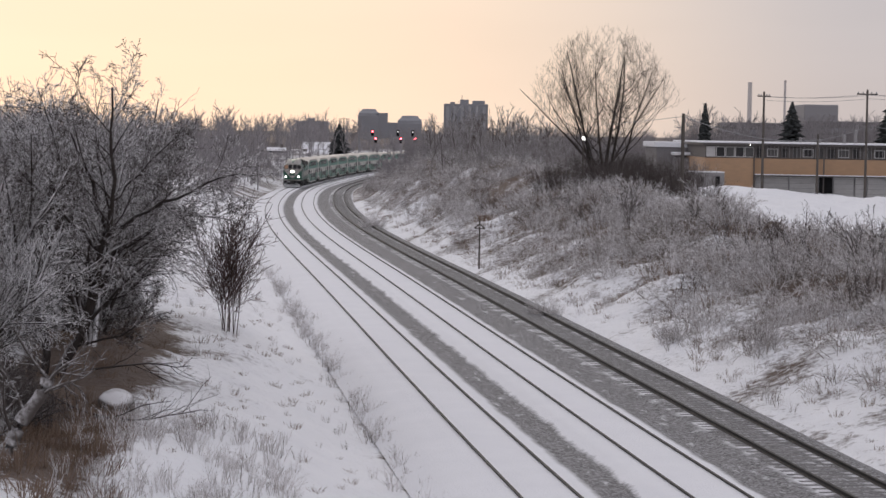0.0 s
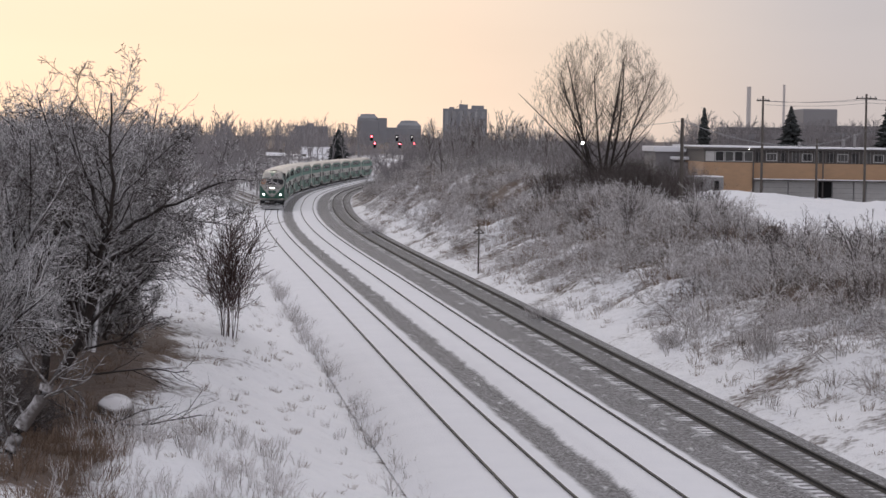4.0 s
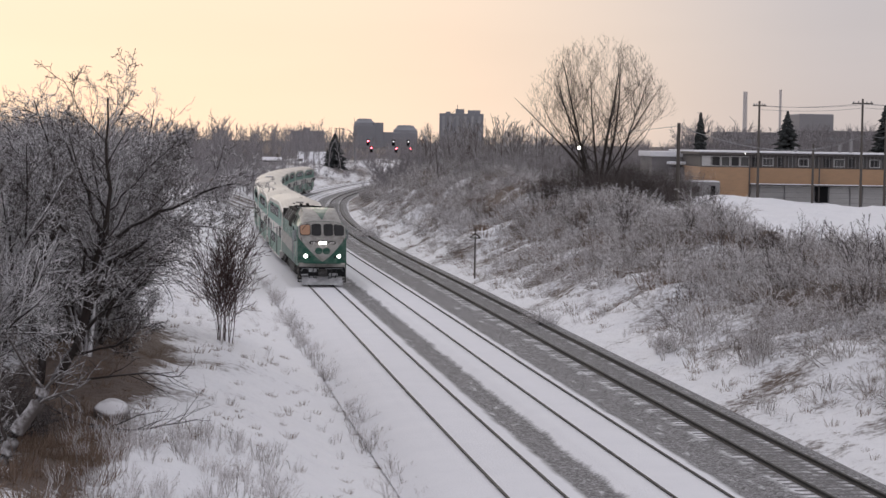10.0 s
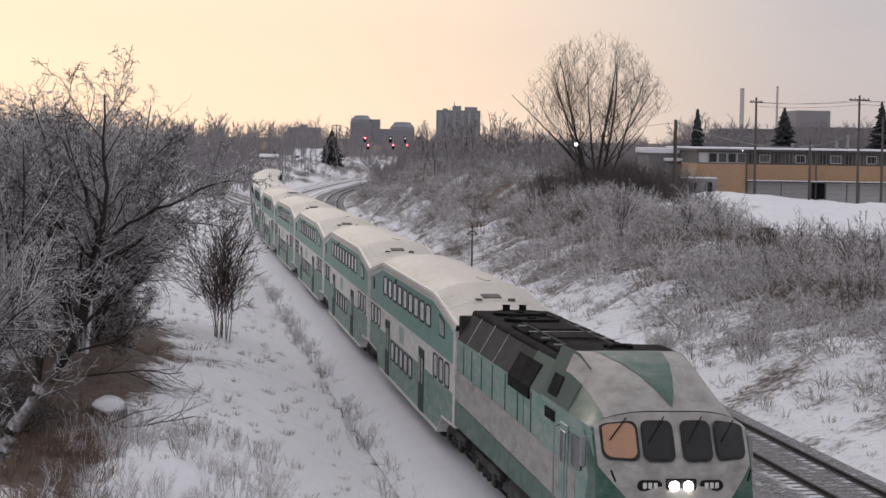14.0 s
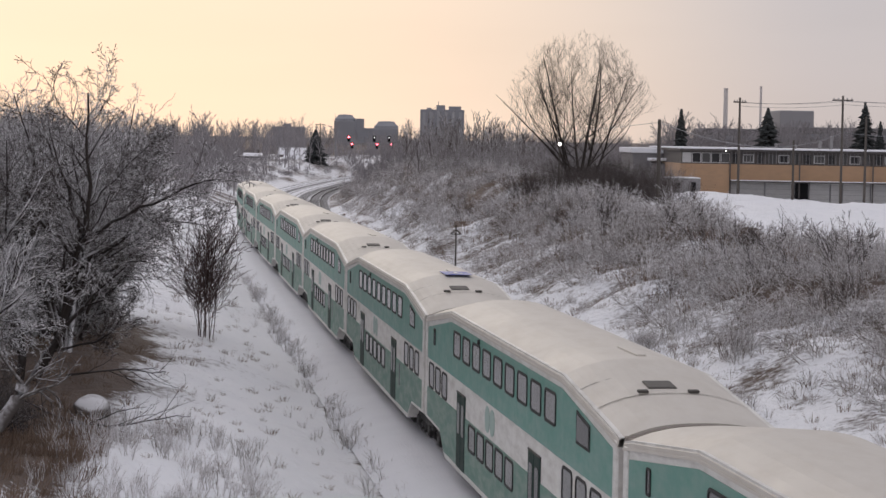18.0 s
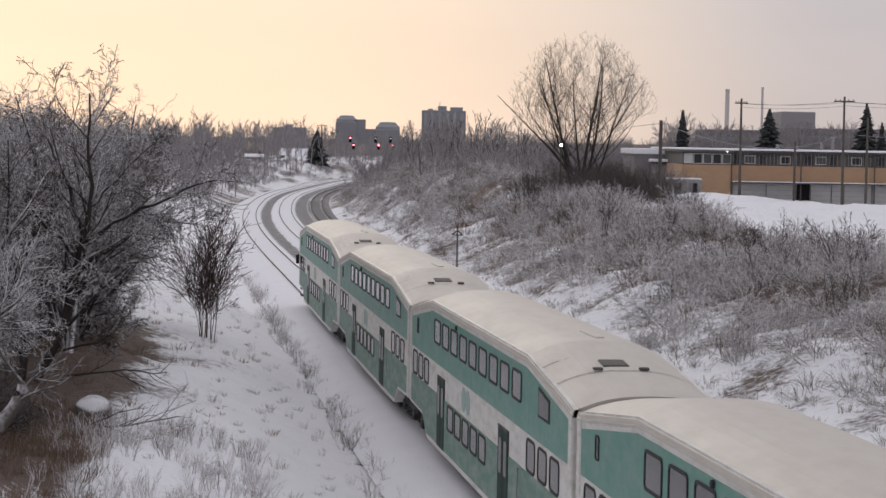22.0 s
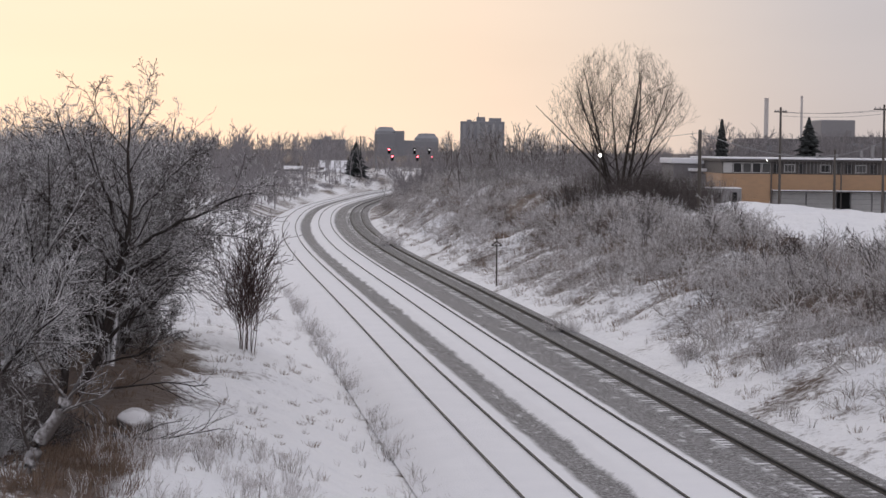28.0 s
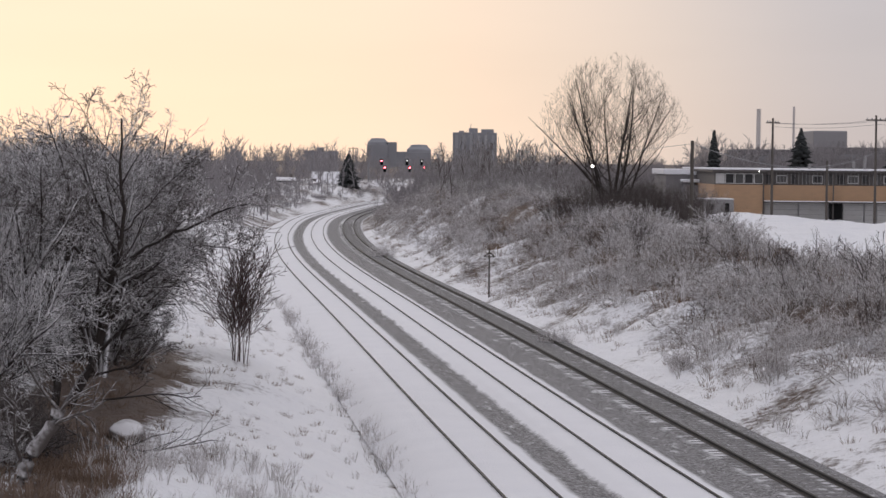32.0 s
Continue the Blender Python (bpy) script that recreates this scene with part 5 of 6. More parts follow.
    for i in range(14):
        part("grating_bar", box_data([(-5.3 + 0.55 * i, -0.8, 4.43, -5.26 + 0.55 * i, 0.8, 4.455)], M_TIE_SNOW if i % 3 == 1 else M_HOOD, 0.0), e)
    part("roof_horn", box_data([(3.2, -0.30, 4.64, 3.4, 0.30, 4.75), (3.4, -0.26, 4.67, 3.65, -0.15, 4.75), (3.4, 0.15, 4.67, 3.65, 0.26, 4.75)], M_SOOT, 0.02), e)
    for y in (-0.2, 0.25):
        part("exhaust", lathe([(0.10, 0), (0.10, 0.14), (0.12, 0.17)], M_SOOT, 12), e, place=Matrix.Translation((-10.3, y, 4.36)))
    part("rear_wall", box_data([(-10.77, -1.42, 1.2, -10.65, 1.42, 4.2)], M_HOOD, 0.03), e)
    # below the sill
    part("nose_skirt", box_data([(8.75, -1.42, 1.14, 9.02, 1.42, 1.42)], M_LOCO_WHITE, 0.04), e, "white strip under the nose")
    part("pilot_beam", box_data([(8.7, -1.40, 0.62, 9.15, 1.40, 1.16)], M_BLACK, 0.04), e, "black pilot beam")
    part("coupler", box_data([(9.0, -0.16, 0.72, 9.75, 0.16, 1.02), (9.6, -0.26, 0.66, 9.9, 0.26, 1.06)], M_UNDER, 0.04), e)
    part("plough", loft([[(8.9, -1.25, 0.70), (9.55, -1.25, 0.12), (9.60, 0, 0.09), (9.55, 1.25, 0.12), (8.9, 1.25, 0.70), (8.95, 0, 0.70)], [(8.8, -1.25, 0.70), (9.45, -1.25, 0.10), (9.50, 0, 0.07), (9.45, 1.25, 0.10), (8.8, 1.25, 0.70), (8.85, 0, 0.70)]], M_PLOUGH), e, "snow-caked pilot plough")
    for sd in (-1, 1):
        part("corner_step", box_data([(8.55, sd * 1.22 - 0.24, 0.22 + 0.36 * k, 9.0, sd * 1.22 + 0.24, 0.27 + 0.36 * k) for k in range(3)] + [(8.55, sd * 1.45 - 0.02, 0.2, 9.0, sd * 1.45 + 0.02, 1.25)], M_UNDER, 0.01), e, "dark corner step")
        part("cut_lever", tube([(9.18, sd * 0.2, 1.05), (9.24, sd * 0.6, 1.08), (9.24, sd * 1.2, 1.08), (9.2, sd * 1.3, 0.9)], 0.016, M_STEEL, 5), e)
        part("hose", tube([(9.16, sd * 0.85, 1.0), (9.36, sd * 0.88, 0.8), (9.34, sd * 0.78, 0.5)], 0.03, M_RUBBER, 5), e)
    part("snow_crust", box_data([(9.1, -0.85, 0.86, 9.2, -0.35, 1.06), (9.1, 0.4, 0.62, 9.19, 0.95, 0.80), (9.1, -1.3, 0.64, 9.19, -0.8, 0.74)], M_PLOUGH, 0.04), e, "snow caked on the pilot")
    part("frame", box_data([(-10.6, -1.3, 0.98, 8.9, 1.3, 1.22)], M_UNDER, 0.03), e)
    part("fuel_tank", box_data([(-2.6, -1.35, 0.30, 2.6, 1.35, 1.0)], M_UNDER, 0.12), e, "dark fuel tank")
    bogie(e, 5.9, 1.40)
    bogie(e, -7.0, 1.40)
    return e


TRAIN = [(build_engine(), 9.5)]
_coach = build_coach()
for k in range(10):
    car = _coach if k == 0 else copy_thing(_coach, Matrix.Identity(4))
    TRAIN.append((car, 20.2 + 12.95 + 25.9 * k))
build_cab_fittings(TRAIN[10][0])
part("access_sign", box_data([(-0.75, -0.42, 0, 0.75, 0.42, 0.012)], [M_BLUE], 0.0), TRAIN[5][0], "blue access sign with pale strokes", Matrix.Translation((7.3, 0.15, 4.795)))
part("access_sign_stroke", box_data([(-0.4, -0.05, 0, 0.3, 0.05, 0.01), (0.1, -0.25, 0, 0.2, 0.2, 0.01)], [M_WHITE], 0.0), TRAIN[5][0], "", Matrix.Translation((7.3, 0.15, 4.808)))


# ---- beyond the cutting ----
M_BRICK = plain("tan_brick", (0.42, 0.27, 0.165), 0.85, vary=0.14, scale=0.6, local=False, dirt=(0.28, 0.20, 0.14), dirt_amount=0.4)
M_FASCIA = plain("dark_fascia", (0.10, 0.09, 0.085), 0.8, vary=0.2, local=False)
M_ROOFSNOW = plain("roof_snow", (0.80, 0.80, 0.83), 0.9, vary=0.04, scale=0.5, local=False, bump=0.2)
M_SHUTTER = plain("white_shutter", (0.52, 0.51, 0.50), 0.6, vary=0.08, local=False, dirt=(0.35, 0.33, 0.31), dirt_amount=0.4)
M_TRAILER = plain("grey_trailer", (0.26, 0.25, 0.25), 0.6, vary=0.1, local=False)
M_CONCRETE = plain("concrete", (0.33, 0.32, 0.33), 0.85, vary=0.1, scale=0.2, local=False)
# Tower grey is raised to paint distance haze into the concrete.
M_TOWER = plain("tower_concrete_hazed", (0.32, 0.325, 0.35), 0.85, vary=0.1, scale=0.1, local=False)
M_TOWER_LIGHT = plain("tower_balcony", (0.40, 0.405, 0.43), 0.85, vary=0.1, scale=0.1, local=False)
M_HOUSE = plain("house_wall", (0.16, 0.14, 0.13), 0.85, vary=0.15, local=False)
M_HOUSE_LIGHT = plain("house_wall_pale", (0.50, 0.48, 0.45), 0.85, vary=0.1, local=False)
# Dark walls lifted to a mid grey that includes distance haze.
M_DARKWALL = plain("dark_wall_hazed", (0.22, 0.21, 0.215), 0.85, vary=0.15, scale=0.1, local=False)
M_WIRE = plain("wire", (0.22, 0.22, 0.23), 0.6, vary=0.1)
M_YARD = glow("yard_lamp", (1.0, 0.97, 0.92), 6.0)
# Chimney colour is blended towards the sky, as haze would do.
M_HAZEPOLE = plain("chimney_concrete_hazed", (0.70, 0.66, 0.64), 0.85, vary=0.06, local=False)


def signal_gantry():
    g = thing("signal_gantry", "steel signal gantry over the tracks with red and white lights", "signal gantry", pose(0, 650, 0))
    for x in (-19.85, 0.2):
        z0 = land_at(x, 650)
        part("post", box_data([(x - 0.16, -0.6, z0 - 0.3, x + 0.16, -0.35, 7.7), (x - 0.16, 0.35, z0 - 0.3, x + 0.16, 0.6, 7.7)] + [(x - 0.06, -0.4, z, x + 0.06, 0.4, z + 0.1) for z in np.arange(0, 7.5, 1.2)], M_STEEL, 0.0), g, "grey steel gantry post")
    part("beam", box_data([(-20.2, y, z, 0.6, y + 0.14, z + 0.14) for y in (-0.55, 0.42) for z in (6.5, 7.6)] + [(x, -0.5, 6.5, x + 0.09, -0.42, 7.7) for x in np.arange(-19.8, 0.4, 1.25)], M_STEEL, 0.0), g, "steel lattice beam")
    part("rail_guard", box_data([(-20.0, -0.7, 8.5, 0.4, -0.66, 8.54)] + [(x, -0.7, 7.7, x + 0.04, -0.66, 8.5) for x in np.arange(-20, 0.5, 2.5)], M_STEEL), g)
    for x, top, lowx in ((-16.0, M_RED, -14.9), (-8.6, M_LUNAR, -7.6), (-4.3, M_LUNAR, -3.5)):
        for hx, hz, mat, word in ((x, 8.45, top, "upper"), (lowx - 0.15, 6.45, M_RED, "lower")):
            head = part("signal_head", box_data([(hx - 0.42, -1.0, hz - 1.05, hx + 0.42, -0.75, hz + 0.75)], M_BLACK, 0.08), g, "black signal head")
            part("lens", lathe([(0.25, 0.0), (0.21, 0.10)] if mat is M_RED else [(0.16, 0.0), (0.13, 0.10)], mat, 12, "y"), head, "glowing red lens" if mat is M_RED else "glowing white lens", Matrix.Translation((hx, -1.0, hz + 0.25)) @ Matrix.Rotation(math.pi, 4, "Z"))
        part("ladder", box_data([(x - 0.5, -0.7, 6.0, x - 0.44, -0.64, 9.2), (x - 0.2, -0.7, 6.0, x - 0.14, -0.64, 9.2)], M_STEEL), g)


signal_gantry()


def far_tree(seed, height):
    """A bare tree of few, sturdy twigs, for woods far away."""
    rng = np.random.RandomState(seed)
    spec = [(5, 0.06, 0.03, 9, 0.55, 0.42, 0.25), (3, 0.12, 0.05, 4, 0.6, 0.5, 0.2), (2, 0.1, 0.05, 0, 0, 0, 0)]
    br = grow(rng, (0, 0, -0.3), (0.05, 0, 1), height, 0.16, spec)
    return tubes([(p, np.maximum(r, 0.045)) for p, r in br], 3)


def woods():
    rng = np.random.RandomState(31)
    kinds = [far_tree(700 + i, 9.5) for i in range(8)]
    spots = []
    for i in range(1500):
        y = rng.uniform(430, 1150)
        x = y * rng.uniform(-0.26, 0.27)
        s, lat = beside_line([x], [y])
        if -9 < lat[0] < 16 and s[0] < 900:
            continue
        spots.append((i % 8, x, y, rng.uniform(0, 6.28), rng.uniform(0.7, 1.1) * (0.72 if x > -0.03 * y else 1.0)))
    for i in range(260):
        # the nearer belt on the right, behind the buildings
        y = rng.uniform(330, 540)
        spots.append((i % 8, y * rng.uniform(-0.01, 0.24), y, rng.uniform(0, 6.28), rng.uniform(0.38, 0.62)))
    for i in range(230):
        y = rng.uniform(470, 552)
        spots.append((i % 8, y * rng.uniform(0.115, 0.24), y, rng.uniform(0, 6.28), rng.uniform(0.75, 1.15)))
    for i in range(170):
        y = rng.uniform(330, 470)
        spots.append((i % 8, y * rng.uniform(-0.20, -0.075), y, rng.uniform(0, 6.28), rng.uniform(0.5, 0.85)))
    tagged(new("far_woods", mesh_of("far_woods", *scatter_mesh(kinds, spots), M_WOOD_HAZED)), "dark leafless woods along the horizon, paled with haze colour", "woods", kind="stuff")
    crest = []
    for i in range(95):
        y = rng.uniform(255, 390)
        crest.append((i % 8, y * rng.uniform(0.0, 0.062), y, rng.uniform(0, 6.28), rng.uniform(0.38, 0.72)))
    tagged(new("crest_trees", mesh_of("crest_trees", *scatter_mesh(kinds, crest), M_SCRUB)), "small bare trees crowded on the crest of the bank", "trees", kind="stuff")
    under = [tubes([(p, np.maximum(r, 0.03)) for p, r in shrub(800 + i, 3.0, 16, 1.6, 4, 1)], 3) for i in range(4)]
    spots = []
    for i in range(1300):
        y = rng.uniform(300, 900)
        x = y * rng.uniform(-0.24, 0.24)
        s, lat = beside_line([x], [y])
        if -7 < lat[0] < 13 or (x > 0.1 * y and y < 300) or (-47 < x < -18 and 540 < y < 665):
            continue
        spots.append((i % 4, x, y, rng.uniform(0, 6.28), rng.uniform(0.5, 1.3)))
    for i in range(620):
        s, l = (rng.uniform(230, 600) if i < 280 else rng.uniform(380, 640)), -5.0 - 30 * rng.uniform(0, 1)
        if rng.uniform() < 0.05 or l > -6 or wave(np.array(s), np.array(l), 60, 3) > 0.6:
            continue
        spots.append((i % 4, *on_line(s, l)[:2], rng.uniform(0, 6.28), rng.uniform(0.18, 0.45)))
    tagged(new("far_scrub", mesh_of("far_scrub", *scatter_mesh(under, spots), M_WOOD_HAZED)), "dark scrub below the distant woods, paled with haze colour", "scrub", kind="stuff")


woods()


def conifer(seed, height, width):
    """A spruce: trunk and drooping whorls of needled boughs."""
    rng = np.random.RandomState(seed)
    trunk = tubes([(np.array([(0, 0, -0.3), (0, 0, height * 0.5), (0, 0, height)]), np.array([0.2, 0.12, 0.03]))], 6)
    V, F = [], []
    z = height * 0.08
    while z < height * 0.985:
        reach = width * (1 - z / height) ** 0.85 * rng.uniform(0.75, 1.15) + 0.12
        for k in range(13):
            a = rng.uniform(0, 6.28)
            r = reach * rng.uniform(0.6, 1.1)
            tip = np.array((math.cos(a) * r, math.sin(a) * r, z - 0.28 * r + rng.uniform(-0.1, 0.25)))
            root = np.array((0, 0, z))
            side = np.array((-math.sin(a), math.cos(a), 0)) * (0.16 + 0.17 * r)
            mid = root * 0.45 + tip * 0.55
            b = len(V)
            V += [root + (0, 0, 0.12), mid + side + (0, 0, 0.02), tip, mid - side + (0, 0, 0.02), mid + (0, 0, 0.22), mid - (0, 0, 0.25)]
            F += [(b, b + 1, b + 4), (b + 1, b + 2, b + 4), (b + 2, b + 3, b + 4), (b + 3, b, b + 4), (b + 1, b, b + 5), (b + 2, b + 1, b + 5), (b + 3, b + 2, b + 5), (b, b + 3, b + 5)]
        z += height * 0.022
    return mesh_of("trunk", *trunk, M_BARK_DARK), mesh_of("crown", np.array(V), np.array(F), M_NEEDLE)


def conifers():
    for i, (x, y, top, w) in enumerate(((-23.7, 600, 10.6, 5.0), (42.3, 340, 14.0, 2.8), (62.1, 380, 15.1, 4.8), (80.8, 390, 16.6, 4.6), (90, 420, 13.5, 2.6), (104, 470, 14.0, 2.5))):
        z = land_at(x, y)
        c = thing("spruce", "dark narrow spruce standing among bare trees", "tree", Matrix.Translation((x, y, z)), "spruces")
        t, n = conifer(40 + i, top - z, w)
        part("trunk", t, c)
        part("crown", n, c, "dark green needles greyed with haze colour")


conifers()


def framed_window(parent, x, y, z, w, h, frame_mat, pane_mat, name="window"):
    f = part(name, ring([(-w / 2, -h / 2), (w / 2, -h / 2), (w / 2, h / 2), (-w / 2, h / 2)], [(-w / 2 + 0.07, -h / 2 + 0.07), (w / 2 - 0.07, -h / 2 + 0.07), (w / 2 - 0.07, h / 2 - 0.07), (-w / 2 + 0.07, h / 2 - 0.07)], -0.07, 0.02, frame_mat), parent, place=Matrix.Translation((x, y, z)))
    part("pane", box_data([(-w / 2 + 0.05, -0.03, -h / 2 + 0.05, w / 2 - 0.05, 0.0, h / 2 - 0.05)], pane_mat), f)


def factory():
    """The low brick works beside the snowy field."""
    z = 2.2
    f = thing("factory_building", "long low tan-brick factory with a snow-covered flat roof", "building", Matrix.Translation((0, 250, 0)))
    part("wall", box_data([(31.15, 0, z, 36.75, 30, 6.62)], M_BRICK, 0.02), f, "tan brick end wall")
    part("wall", box_data([(36.75, 0.5, 4.80, 92, 30, 6.62)], M_BRICK, 0.02), f, "tan brick wall above the loading doors")
    part("wall", box_data([(36.75, 0.9, z, 92, 30, 4.80)], M_CONCRETE, 0.02), f, "pale ground floor wall")
    part("window_band", box_data([(31.25, 0.15, 6.62, 36.75, 29.9, 8.05), (36.75, 0.62, 6.62, 92, 29.9, 8.05)], M_FASCIA, 0.02), f, "dark band of upper windows")
    part("fascia", box_data([(30.95, -0.35, 8.02, 36.9, 30.2, 8.28), (36.9, 0.1, 8.02, 92.3, 30.2, 8.28)], M_FASCIA, 0.02), f)
    part("roof", box_data([(30.9, -0.4, 8.28, 92.4, 30.3, 8.46)], M_ROOFSNOW, 0.05), f, "flat roof under snow")
    for i in range(5):
        framed_window(f, 31.85 + 1.08 * i, 0.13, 7.30, 1.0, 1.15, M_SHUTTER, (M_SHUTTER, M_PANE_DARK, M_PANE, M_PANE_DARK, M_PANE)[i])
    for i in range(40):
        framed_window(f, 37.5 + 1.34 * i, 0.60, 7.28, (0.95, 1.2, 0.8)[i % 3], (1.1, 0.9, 1.1)[i % 3], M_SHUTTER if i % 3 == 1 else M_FASCIA, (M_PANE_DARK, M_PANE, M_PANE_DARK, M_PANE)[i % 4])
    part("mullions", box_data([(36.95 + 0.42 * k, 0.52, 6.68, 37.0 + 0.42 * k, 0.60, 7.98) for k in range(130)], M_TRAILER), f, "thin grey glazing bars")
    part("canopy", box_data([(36.8, -0.9, 4.66, 92, 0.5, 4.78), (36.8, -0.9, 4.78, 92, 0.5, 4.86)], [M_FASCIA, M_ROOFSNOW], 0.0, [0, 1]), f, "snowy canopy over the loading bays")
    x = 36.9
    for i, w in enumerate((1.0, 2.9, 3.4, 1.6, 2.4, 1.4, 3.2, 2.4, 1.6, 3.2)):
        # The open bay is not hollow: its shade is one black panel.
        mat = M_BLACK if i == 3 else M_SHUTTER
        door = part("loading_door", box_data([(x + 0.08, 0.74, z, x + w - 0.08, 0.9, 4.6)], mat, 0.02), f, "flat black panel as the dark inside of a loading bay" if i == 3 else "white loading door")
        if i != 3:
            part("panel_joint", box_data([(x + 0.08, 0.725, z + 0.55 * k, x + w - 0.08, 0.74, z + 0.55 * k + 0.03) for k in range(1, 5)], M_TRAILER), door)
        x += w
    for x in (36.65, 44.5, 52.8, 60):
        part("downpipe", box_data([(x, -0.1, z, x + 0.14, 0.06, 8.0)], M_FASCIA), f)
    for x, h in ((43.2, 0.5), (48.3, 0.8), (49.6, 1.5), (45.4, 0.35)):
        part("roof_vent", lathe([(0.18, 0), (0.18, h), (0.26, h + 0.05), (0.05, h + 0.16)], M_TRAILER, 8), f, place=Matrix.Translation((x, 8, 8.4)))
    lamp = part("yard_lamp", box_data([(36.1, -0.50, 8.08, 36.21, -0.4, 8.17)], M_YARD, 0.02), f, "lit yard lamp")
    s = thing("shed", "low dark shed with stepped snow-covered roofs", "building", Matrix.Translation((0, 268, 0)))
    part("wall", box_data([(27.6, 0, 2.2, 33.6, 14, 7.6)], M_DARKWALL, 0.02), s)
    part("wall", box_data([(29.6, -3, 2.2, 33.6, 0, 6.4)], M_DARKWALL, 0.02), s)
    part("roof", box_data([(27.3, -0.3, 7.6, 33.8, 14.3, 8.25)], M_ROOFSNOW, 0.06), s, "snow-covered roof")
    part("roof", box_data([(29.3, -3.4, 6.7, 33.8, -0.3, 7.05)], M_ROOFSNOW, 0.06), s, "snow-covered lean-to roof")
    t = thing("trailer", "grey parked trailer with black plates for dark openings", "trailer", Matrix.Translation((0, 240, land_at(30.5, 240))))
    part("body", box_data([(28.7, 0, 0.55, 32.1, 5, 2.2)], M_TRAILER, 0.05), t)
    # Black plates stand in for the shade inside two openings.
    part("dark_opening_plate", box_data([(29.4, -0.03, 1.1, 29.9, 0.02, 1.7)], M_BLACK), t)
    part("dark_opening_plate", box_data([(31.1, -0.03, 0.7, 31.6, 0.02, 1.8)], M_BLACK), t)
    part("wheel", lathe([(0.42, -0.12), (0.42, 0.12)], M_RUBBER, 12, "y"), t, place=Matrix.Translation((29.4, 0.3, 0.42)))
    part("wheel", lathe([(0.42, -0.12), (0.42, 0.12)], M_RUBBER, 12, "y"), t, place=Matrix.Translation((31.3, 0.3, 0.42)))
    part("snow_cap", box_data([(28.7, 0, 2.2, 32.1, 5, 2.30)], M_ROOFSNOW, 0.03), t)


factory()


def far_buildings():
    def block(name, label, x0, x1, y, depth, top, mat, floors, cols, light, cat="building"):
        b = thing(name, label, cat, Matrix.Translation((0, y, 0)))
        part("wall", box_data([(x0, 0, -6, x1, depth, top)], mat, 0.2), b)
        n = cols
        for i in range(n):
            w = (x1 - x0) / n
            part("balcony_strip", box_data([(x0 + w * (i + 0.3), -0.4, 0, x0 + w * (i + 0.7), 0.0, top - 2)], light, 0.0), b)
        for k in range(floors):
            z = top - 3.0 * (k + 1)
            part("window_strip", box_data([(x0 + 0.8, -0.12, z, x1 - 0.8, 0.0, z + 1.2)], M_TOWER), b)
        return b
    t = block("tower_block", "grey apartment tower block against the glowing sky", 13, 48.5, 1800, 22, 31.6, M_TOWER, 10, 6, M_TOWER_LIGHT)
    part("plant_room", box_data([(26, 4, 31.6, 33, 14, 35.2), (36, 4, 31.6, 46, 14, 34.4), (18, 4, 31.6, 22, 10, 33.0)], M_TOWER, 0.1), t)
    part("aerial", tube([(27.5, 6, 35), (27.5, 6, 38.5)], 0.25, M_TOWER, 4), t)
    for x0, x1, top, z, wing, wz in ((-62.5, -43.5, 28.2, 22.5, (-44, -36, 24.8, 0.0), 0), (-27.0, -5.0, 22.8, 16.0, (-40, -26, 16.4, 1.5), 0)):
        c = (x0 + x1) / 2
        d = thing("domed_block", "grey office block with a stepped rounded top", "building", Matrix.Translation((0, 2000, 0)), "domed blocks")
        part("wall", box_data([(x0, 0, -6, x1, 20, z)], M_TOWER, 0.3), d)
        w = (x1 - x0) / 2
        part("cap", mesh_of("cap", *_cap(c, w, z, top), M_TOWER), d)
        part("wing", box_data([(wing[0], 2 + wing[3], -6, wing[1], 18, wing[2])], M_TOWER, 0.2), d)
        for k in range(6):
            part("window_strip", box_data([(x0 + 1, -0.12, z - 3.2 * (k + 1), x1 - 1, 0, z - 3.2 * (k + 1) + 1.3)], M_TOWER), d)
    b = block("flat_block", "dark flat-roofed block behind bare trees", -76.8, -58.0, 1300, 15, 13.9, M_TOWER, 4, 5, M_TOWER_LIGHT)
    part("plant_room", box_data([(-70, 3, 13.9, -66, 8, 15.6)], M_TOWER, 0.1), b)
    block("works_building", "big pale works building behind spruces", 101.3, 110.5, 600, 20, 18.0, M_CONCRETE, 0, 0, M_CONCRETE)
    block("works_building", "long dark roof of a works building", 76, 97.5, 560, 25, 12.6, M_DARKWALL, 1, 0, M_DARKWALL)
    block("works_building", "dark works building with a flat roof", 97.6, 135, 575, 25, 13.4, M_DARKWALL, 2, 0, M_DARKWALL)
    for x, y, top, r in ((129.8, 900, 31.0, 0.85), (152, 950, 33.3, 0.5)):
        thing("chimney", "tall factory chimney, paled with haze colour", "chimney", Matrix.Translation((x, y, 0)), "chimneys", data=lathe([(r * 1.25, -5), (r * 1.1, top * 0.5), (r, top - 0.6), (r * 1.08, top - 0.5), (r * 1.08, top)], M_HAZEPOLE, 14))
    def house(x, y, w, d, eave, ridge, wall, label):
        z = land_at(x, y)
        eave, ridge = eave - z, ridge - z
        h = thing("house", label, "house", Matrix.Translation((x, y, z)), "houses")
        part("wall", box_data([(-w / 2, 0, -0.3, w / 2, d, eave)], wall, 0.02), h)
        part("roof", loft([[(xx, -0.5, eave), (xx, d / 2, ridge), (xx, d + 0.5, eave)] for xx in (-w / 2 - 0.5, w / 2 + 0.5)], M_ROOFSNOW), h, "snow-covered roof")
        for i in range(3):
            framed_window(h, -w / 3 + i * w / 3, -0.01, eave * 0.55, 1.1, 1.0, M_SHUTTER, M_PANE_DARK)
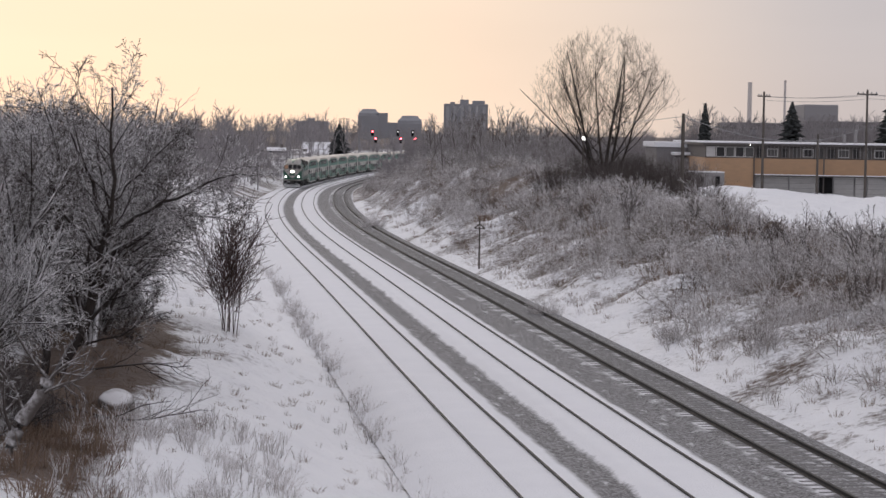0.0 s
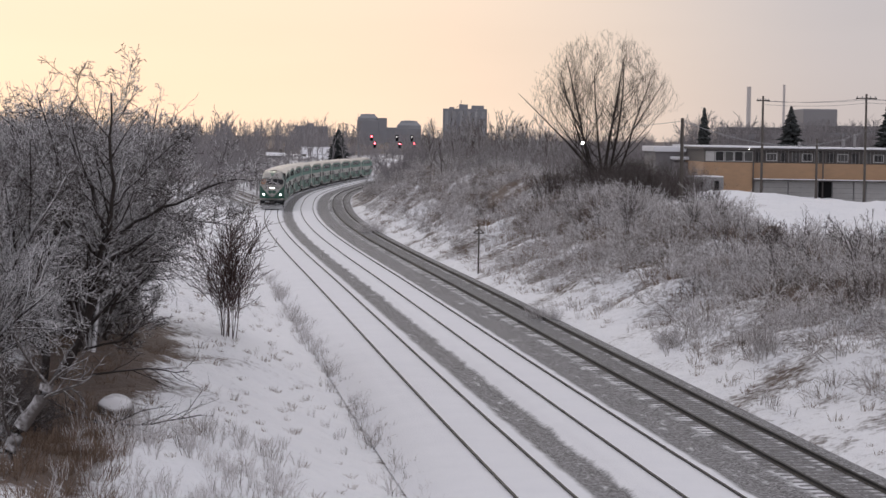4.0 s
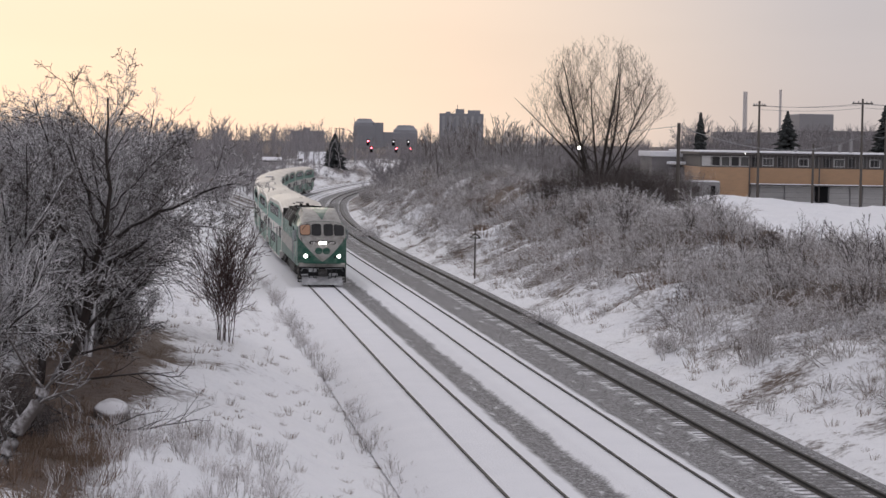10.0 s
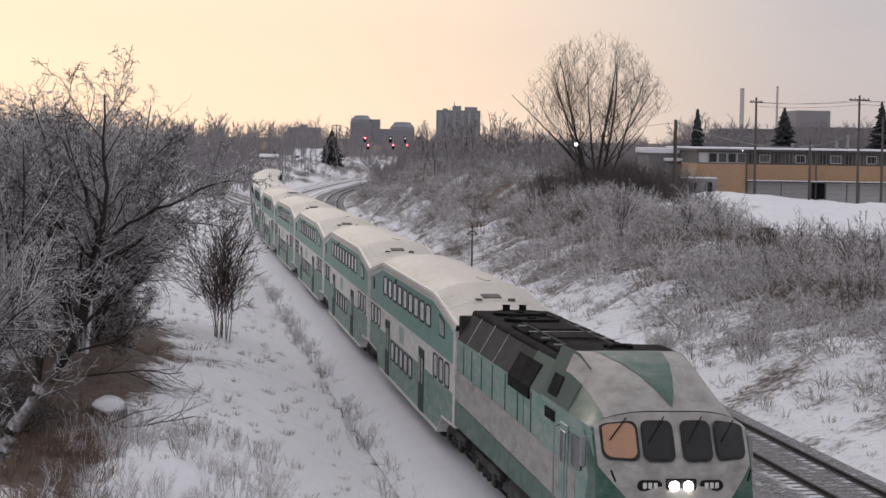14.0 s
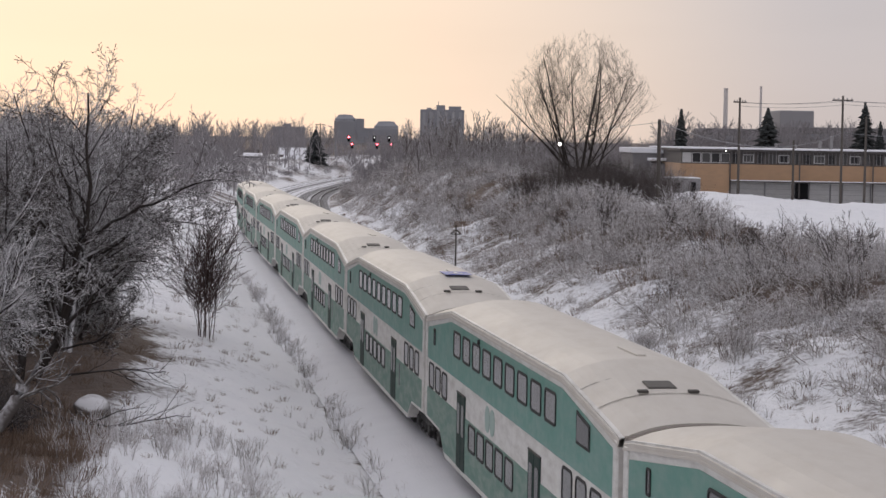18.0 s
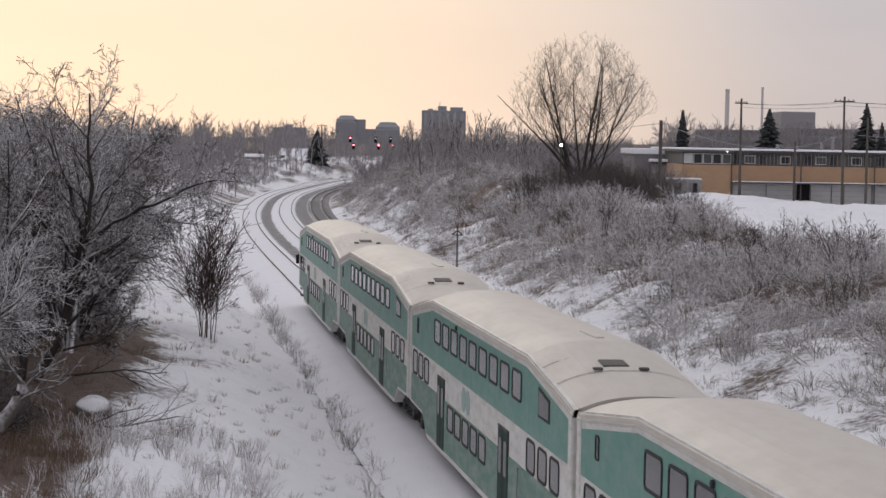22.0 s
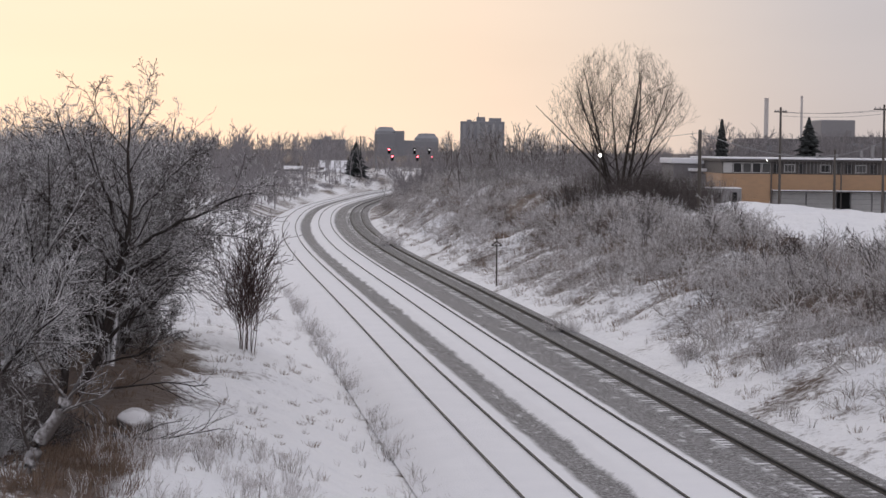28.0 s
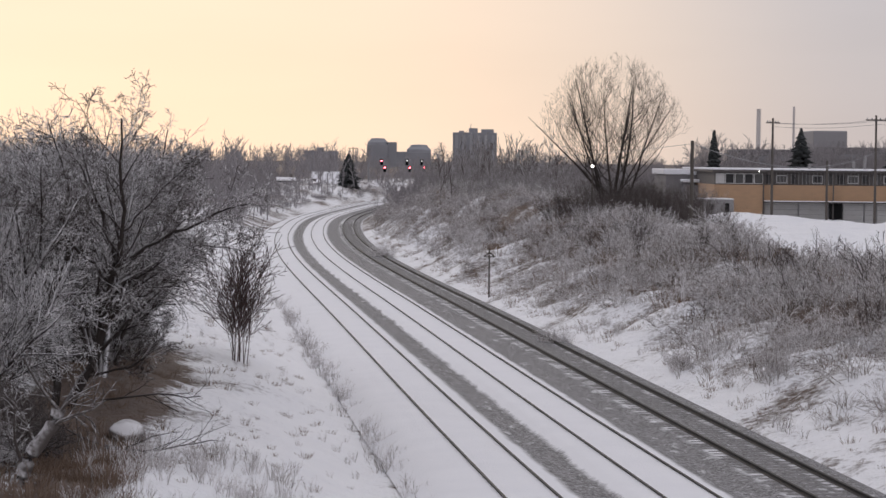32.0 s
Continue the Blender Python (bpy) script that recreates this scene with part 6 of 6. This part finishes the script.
        part("chimney", box_data([(w / 4, d / 2 - 0.4, ridge - 0.6, w / 4 + 0.7, d / 2 + 0.3, ridge + 0.9)], M_HOUSE), h)
    house(-31.0, 655, 11, 9, 3.2, 5.3, M_HOUSE, "low house with a snow-covered roof beside a spruce")
    house(-28.6, 612, 8, 8, 1.5, 3.5, M_HOUSE, "low outbuilding with a snowy roof beside a spruce")
    house(-41.6, 612, 4.4, 8, 3.0, 3.9, M_HOUSE_LIGHT, "pale house among bare trees")


def _cap(c, w, z, top):
    """A stepped, rounded roof."""
    V, F, n = [], [], 24
    prof = [(1.0, z), (0.98, z + (top - z) * 0.35), (0.74, z + (top - z) * 0.72), (0.66, top - 0.3), (0.5, top), (0.0, top + 0.2)]
    for r, h in prof:
        V += [(c + w * r * math.cos(6.283 * i / n), 10 + 10 * r * math.sin(6.283 * i / n), h) for i in range(n)]
    for k in range(len(prof) - 1):
        F += [(k * n + i, k * n + (i + 1) % n, (k + 1) * n + (i + 1) % n, (k + 1) * n + i) for i in range(n)]
    return V, F


far_buildings()


def utility_poles():
    def pole(x, y, top, arm, label):
        z = land_at(x, y)
        p = thing("utility_pole", label, "utility pole", Matrix.Translation((x, y, z)), "utility poles")
        part("shaft", lathe([(0.15, -0.4), (0.13, (top - z) * 0.5), (0.11, top - z)], M_POLE, 10), p)
        if arm:
            part("crossarm", box_data([(-arm, -0.07, top - z - 0.55, arm, 0.07, top - z - 0.42)], M_POLE, 0.01), p)
            for dx in (-arm + 0.15, -arm * 0.4, arm * 0.4, arm - 0.15):
                part("insulator", lathe([(0.05, 0), (0.07, 0.10), (0.04, 0.16)], M_STEEL, 8), p, place=Matrix.Translation((dx, 0, top - z - 0.42)))
    pole(17.2, 150, 10.5, 0, "weathered wooden pole on the bank with no crossarm")
    pole(35.4, 235, 13.8, 0.7, "wooden utility pole with a short crossarm and wires")
    pole(46.3, 235, 14.2, 1.1, "wooden utility pole with a crossarm and wires")
    pole(42.6, 243, 9.4, 0, "thin dark pole beside the factory")
    pole(-24.0, 640, 12.6, 1.4, "far wooden utility pole with a crossarm")
    pole(48.2, 232, 12.0, 0, "bare wooden pole beside the factory")
    def wire(a, b, sag, r=0.018):
        a, b = np.array(a, float), np.array(b, float)
        pts = [a + (b - a) * t - np.array((0, 0, sag * 4 * t * (1 - t))) for t in np.linspace(0, 1, 13)]
        thing("overhead_wire", "thin overhead wire sagging between poles", "wire", group="overhead wires", data=tube(pts, r, M_WIRE, 4))
    for dx, dz in ((-0.6, 13.3), (0.6, 13.3), (0.2, 12.9)):
        wire((35.4 + dx, 235, dz), (46.3 + dx, 235, dz + 0.35), 0.25)
        wire((46.3 + dx, 235, dz + 0.35), (64 + dx, 232, dz + 0.5), 0.3)
    wire((17.2, 150, 10.3), (46.3, 235, 10.3), 1.6, 0.028)
    wire((46.3, 235, 10.3), (70, 235, 10.5), 0.6, 0.028)
    wire((17.2, 150, 10.3), (-2, 330, 11.0), 1.2, 0.015)


utility_poles()


def trackside_post():
    p = thing("trackside_post", "dark trackside post with a roof-shaped crosspiece", "post", Matrix.Translation((3.6, 149, land_at(3.6, 149))))
    h = 3.2 - land_at(3.6, 149)
    part("shaft", lathe([(0.055, -0.3), (0.05, h - 0.5)], M_POLE, 8), p)
    part("crosspiece", mesh_of("crosspiece", *tubes([(np.array([(-0.36, 0, h - 0.62), (0, 0, h - 0.32)]), np.array([0.05, 0.05])), (np.array([(0.36, 0, h - 0.62), (0, 0, h - 0.32)]), np.array([0.05, 0.05])), (np.array([(0, 0, h - 0.45), (0, 0, h)]), np.array([0.06, 0.05])), (np.array([(-0.30, 0, h - 0.62), (0.30, 0, h - 0.62)]), np.array([0.04, 0.04]))], 6), M_POLE), p)
    l = thing("yard_light", "small bright lamp on a slim pole behind the trees", "lamp", Matrix.Translation((12.6, 180, land_at(12.6, 180))))
    z = land_at(12.6, 180)
    part("pole", lathe([(0.09, -0.3), (0.06, 8.7 - z)], M_POLE, 8), l)
    part("lantern", box_data([(-0.11, -0.1, 8.55 - z, 0.11, 0.1, 8.77 - z)], M_YARD, 0.05), l, "glowing lantern")


trackside_post()


# ---- the train's run ----
def front_at(t):
    """How far along the line the engine's nose is: an even run with a slight easing."""
    ease = np.interp(t, [0, 4, 8, 10, 12, 14, 18, 22, 24, 32], [-9.0, -6.4, -3.4, -0.7, 0.6, 0.6, -1.1, -0.9, -0.35, -0.2])
    return 373.33 - 23.736 * t - 0.02974 * t * t + float(ease)


def motions():
    """Everything that moves: the engine and its ten coaches, each on its own place of the curve."""
    for ob, back in TRAIN:
        rows = []
        for i in range(65):
            t = i * 0.5
            s = front_at(t) + back
            a, b = on_line(s - 7.0), on_line(s + 7.0)
            d = Vector(a - b).normalized()
            side = Vector((0, 0, 1)).cross(d).normalized()
            m = Matrix((d, side, d.cross(side))).transposed().to_4x4()
            m.translation = Vector((a + b) / 2)
            rows.append((t, m))
        walk(ob, rows)


motions()
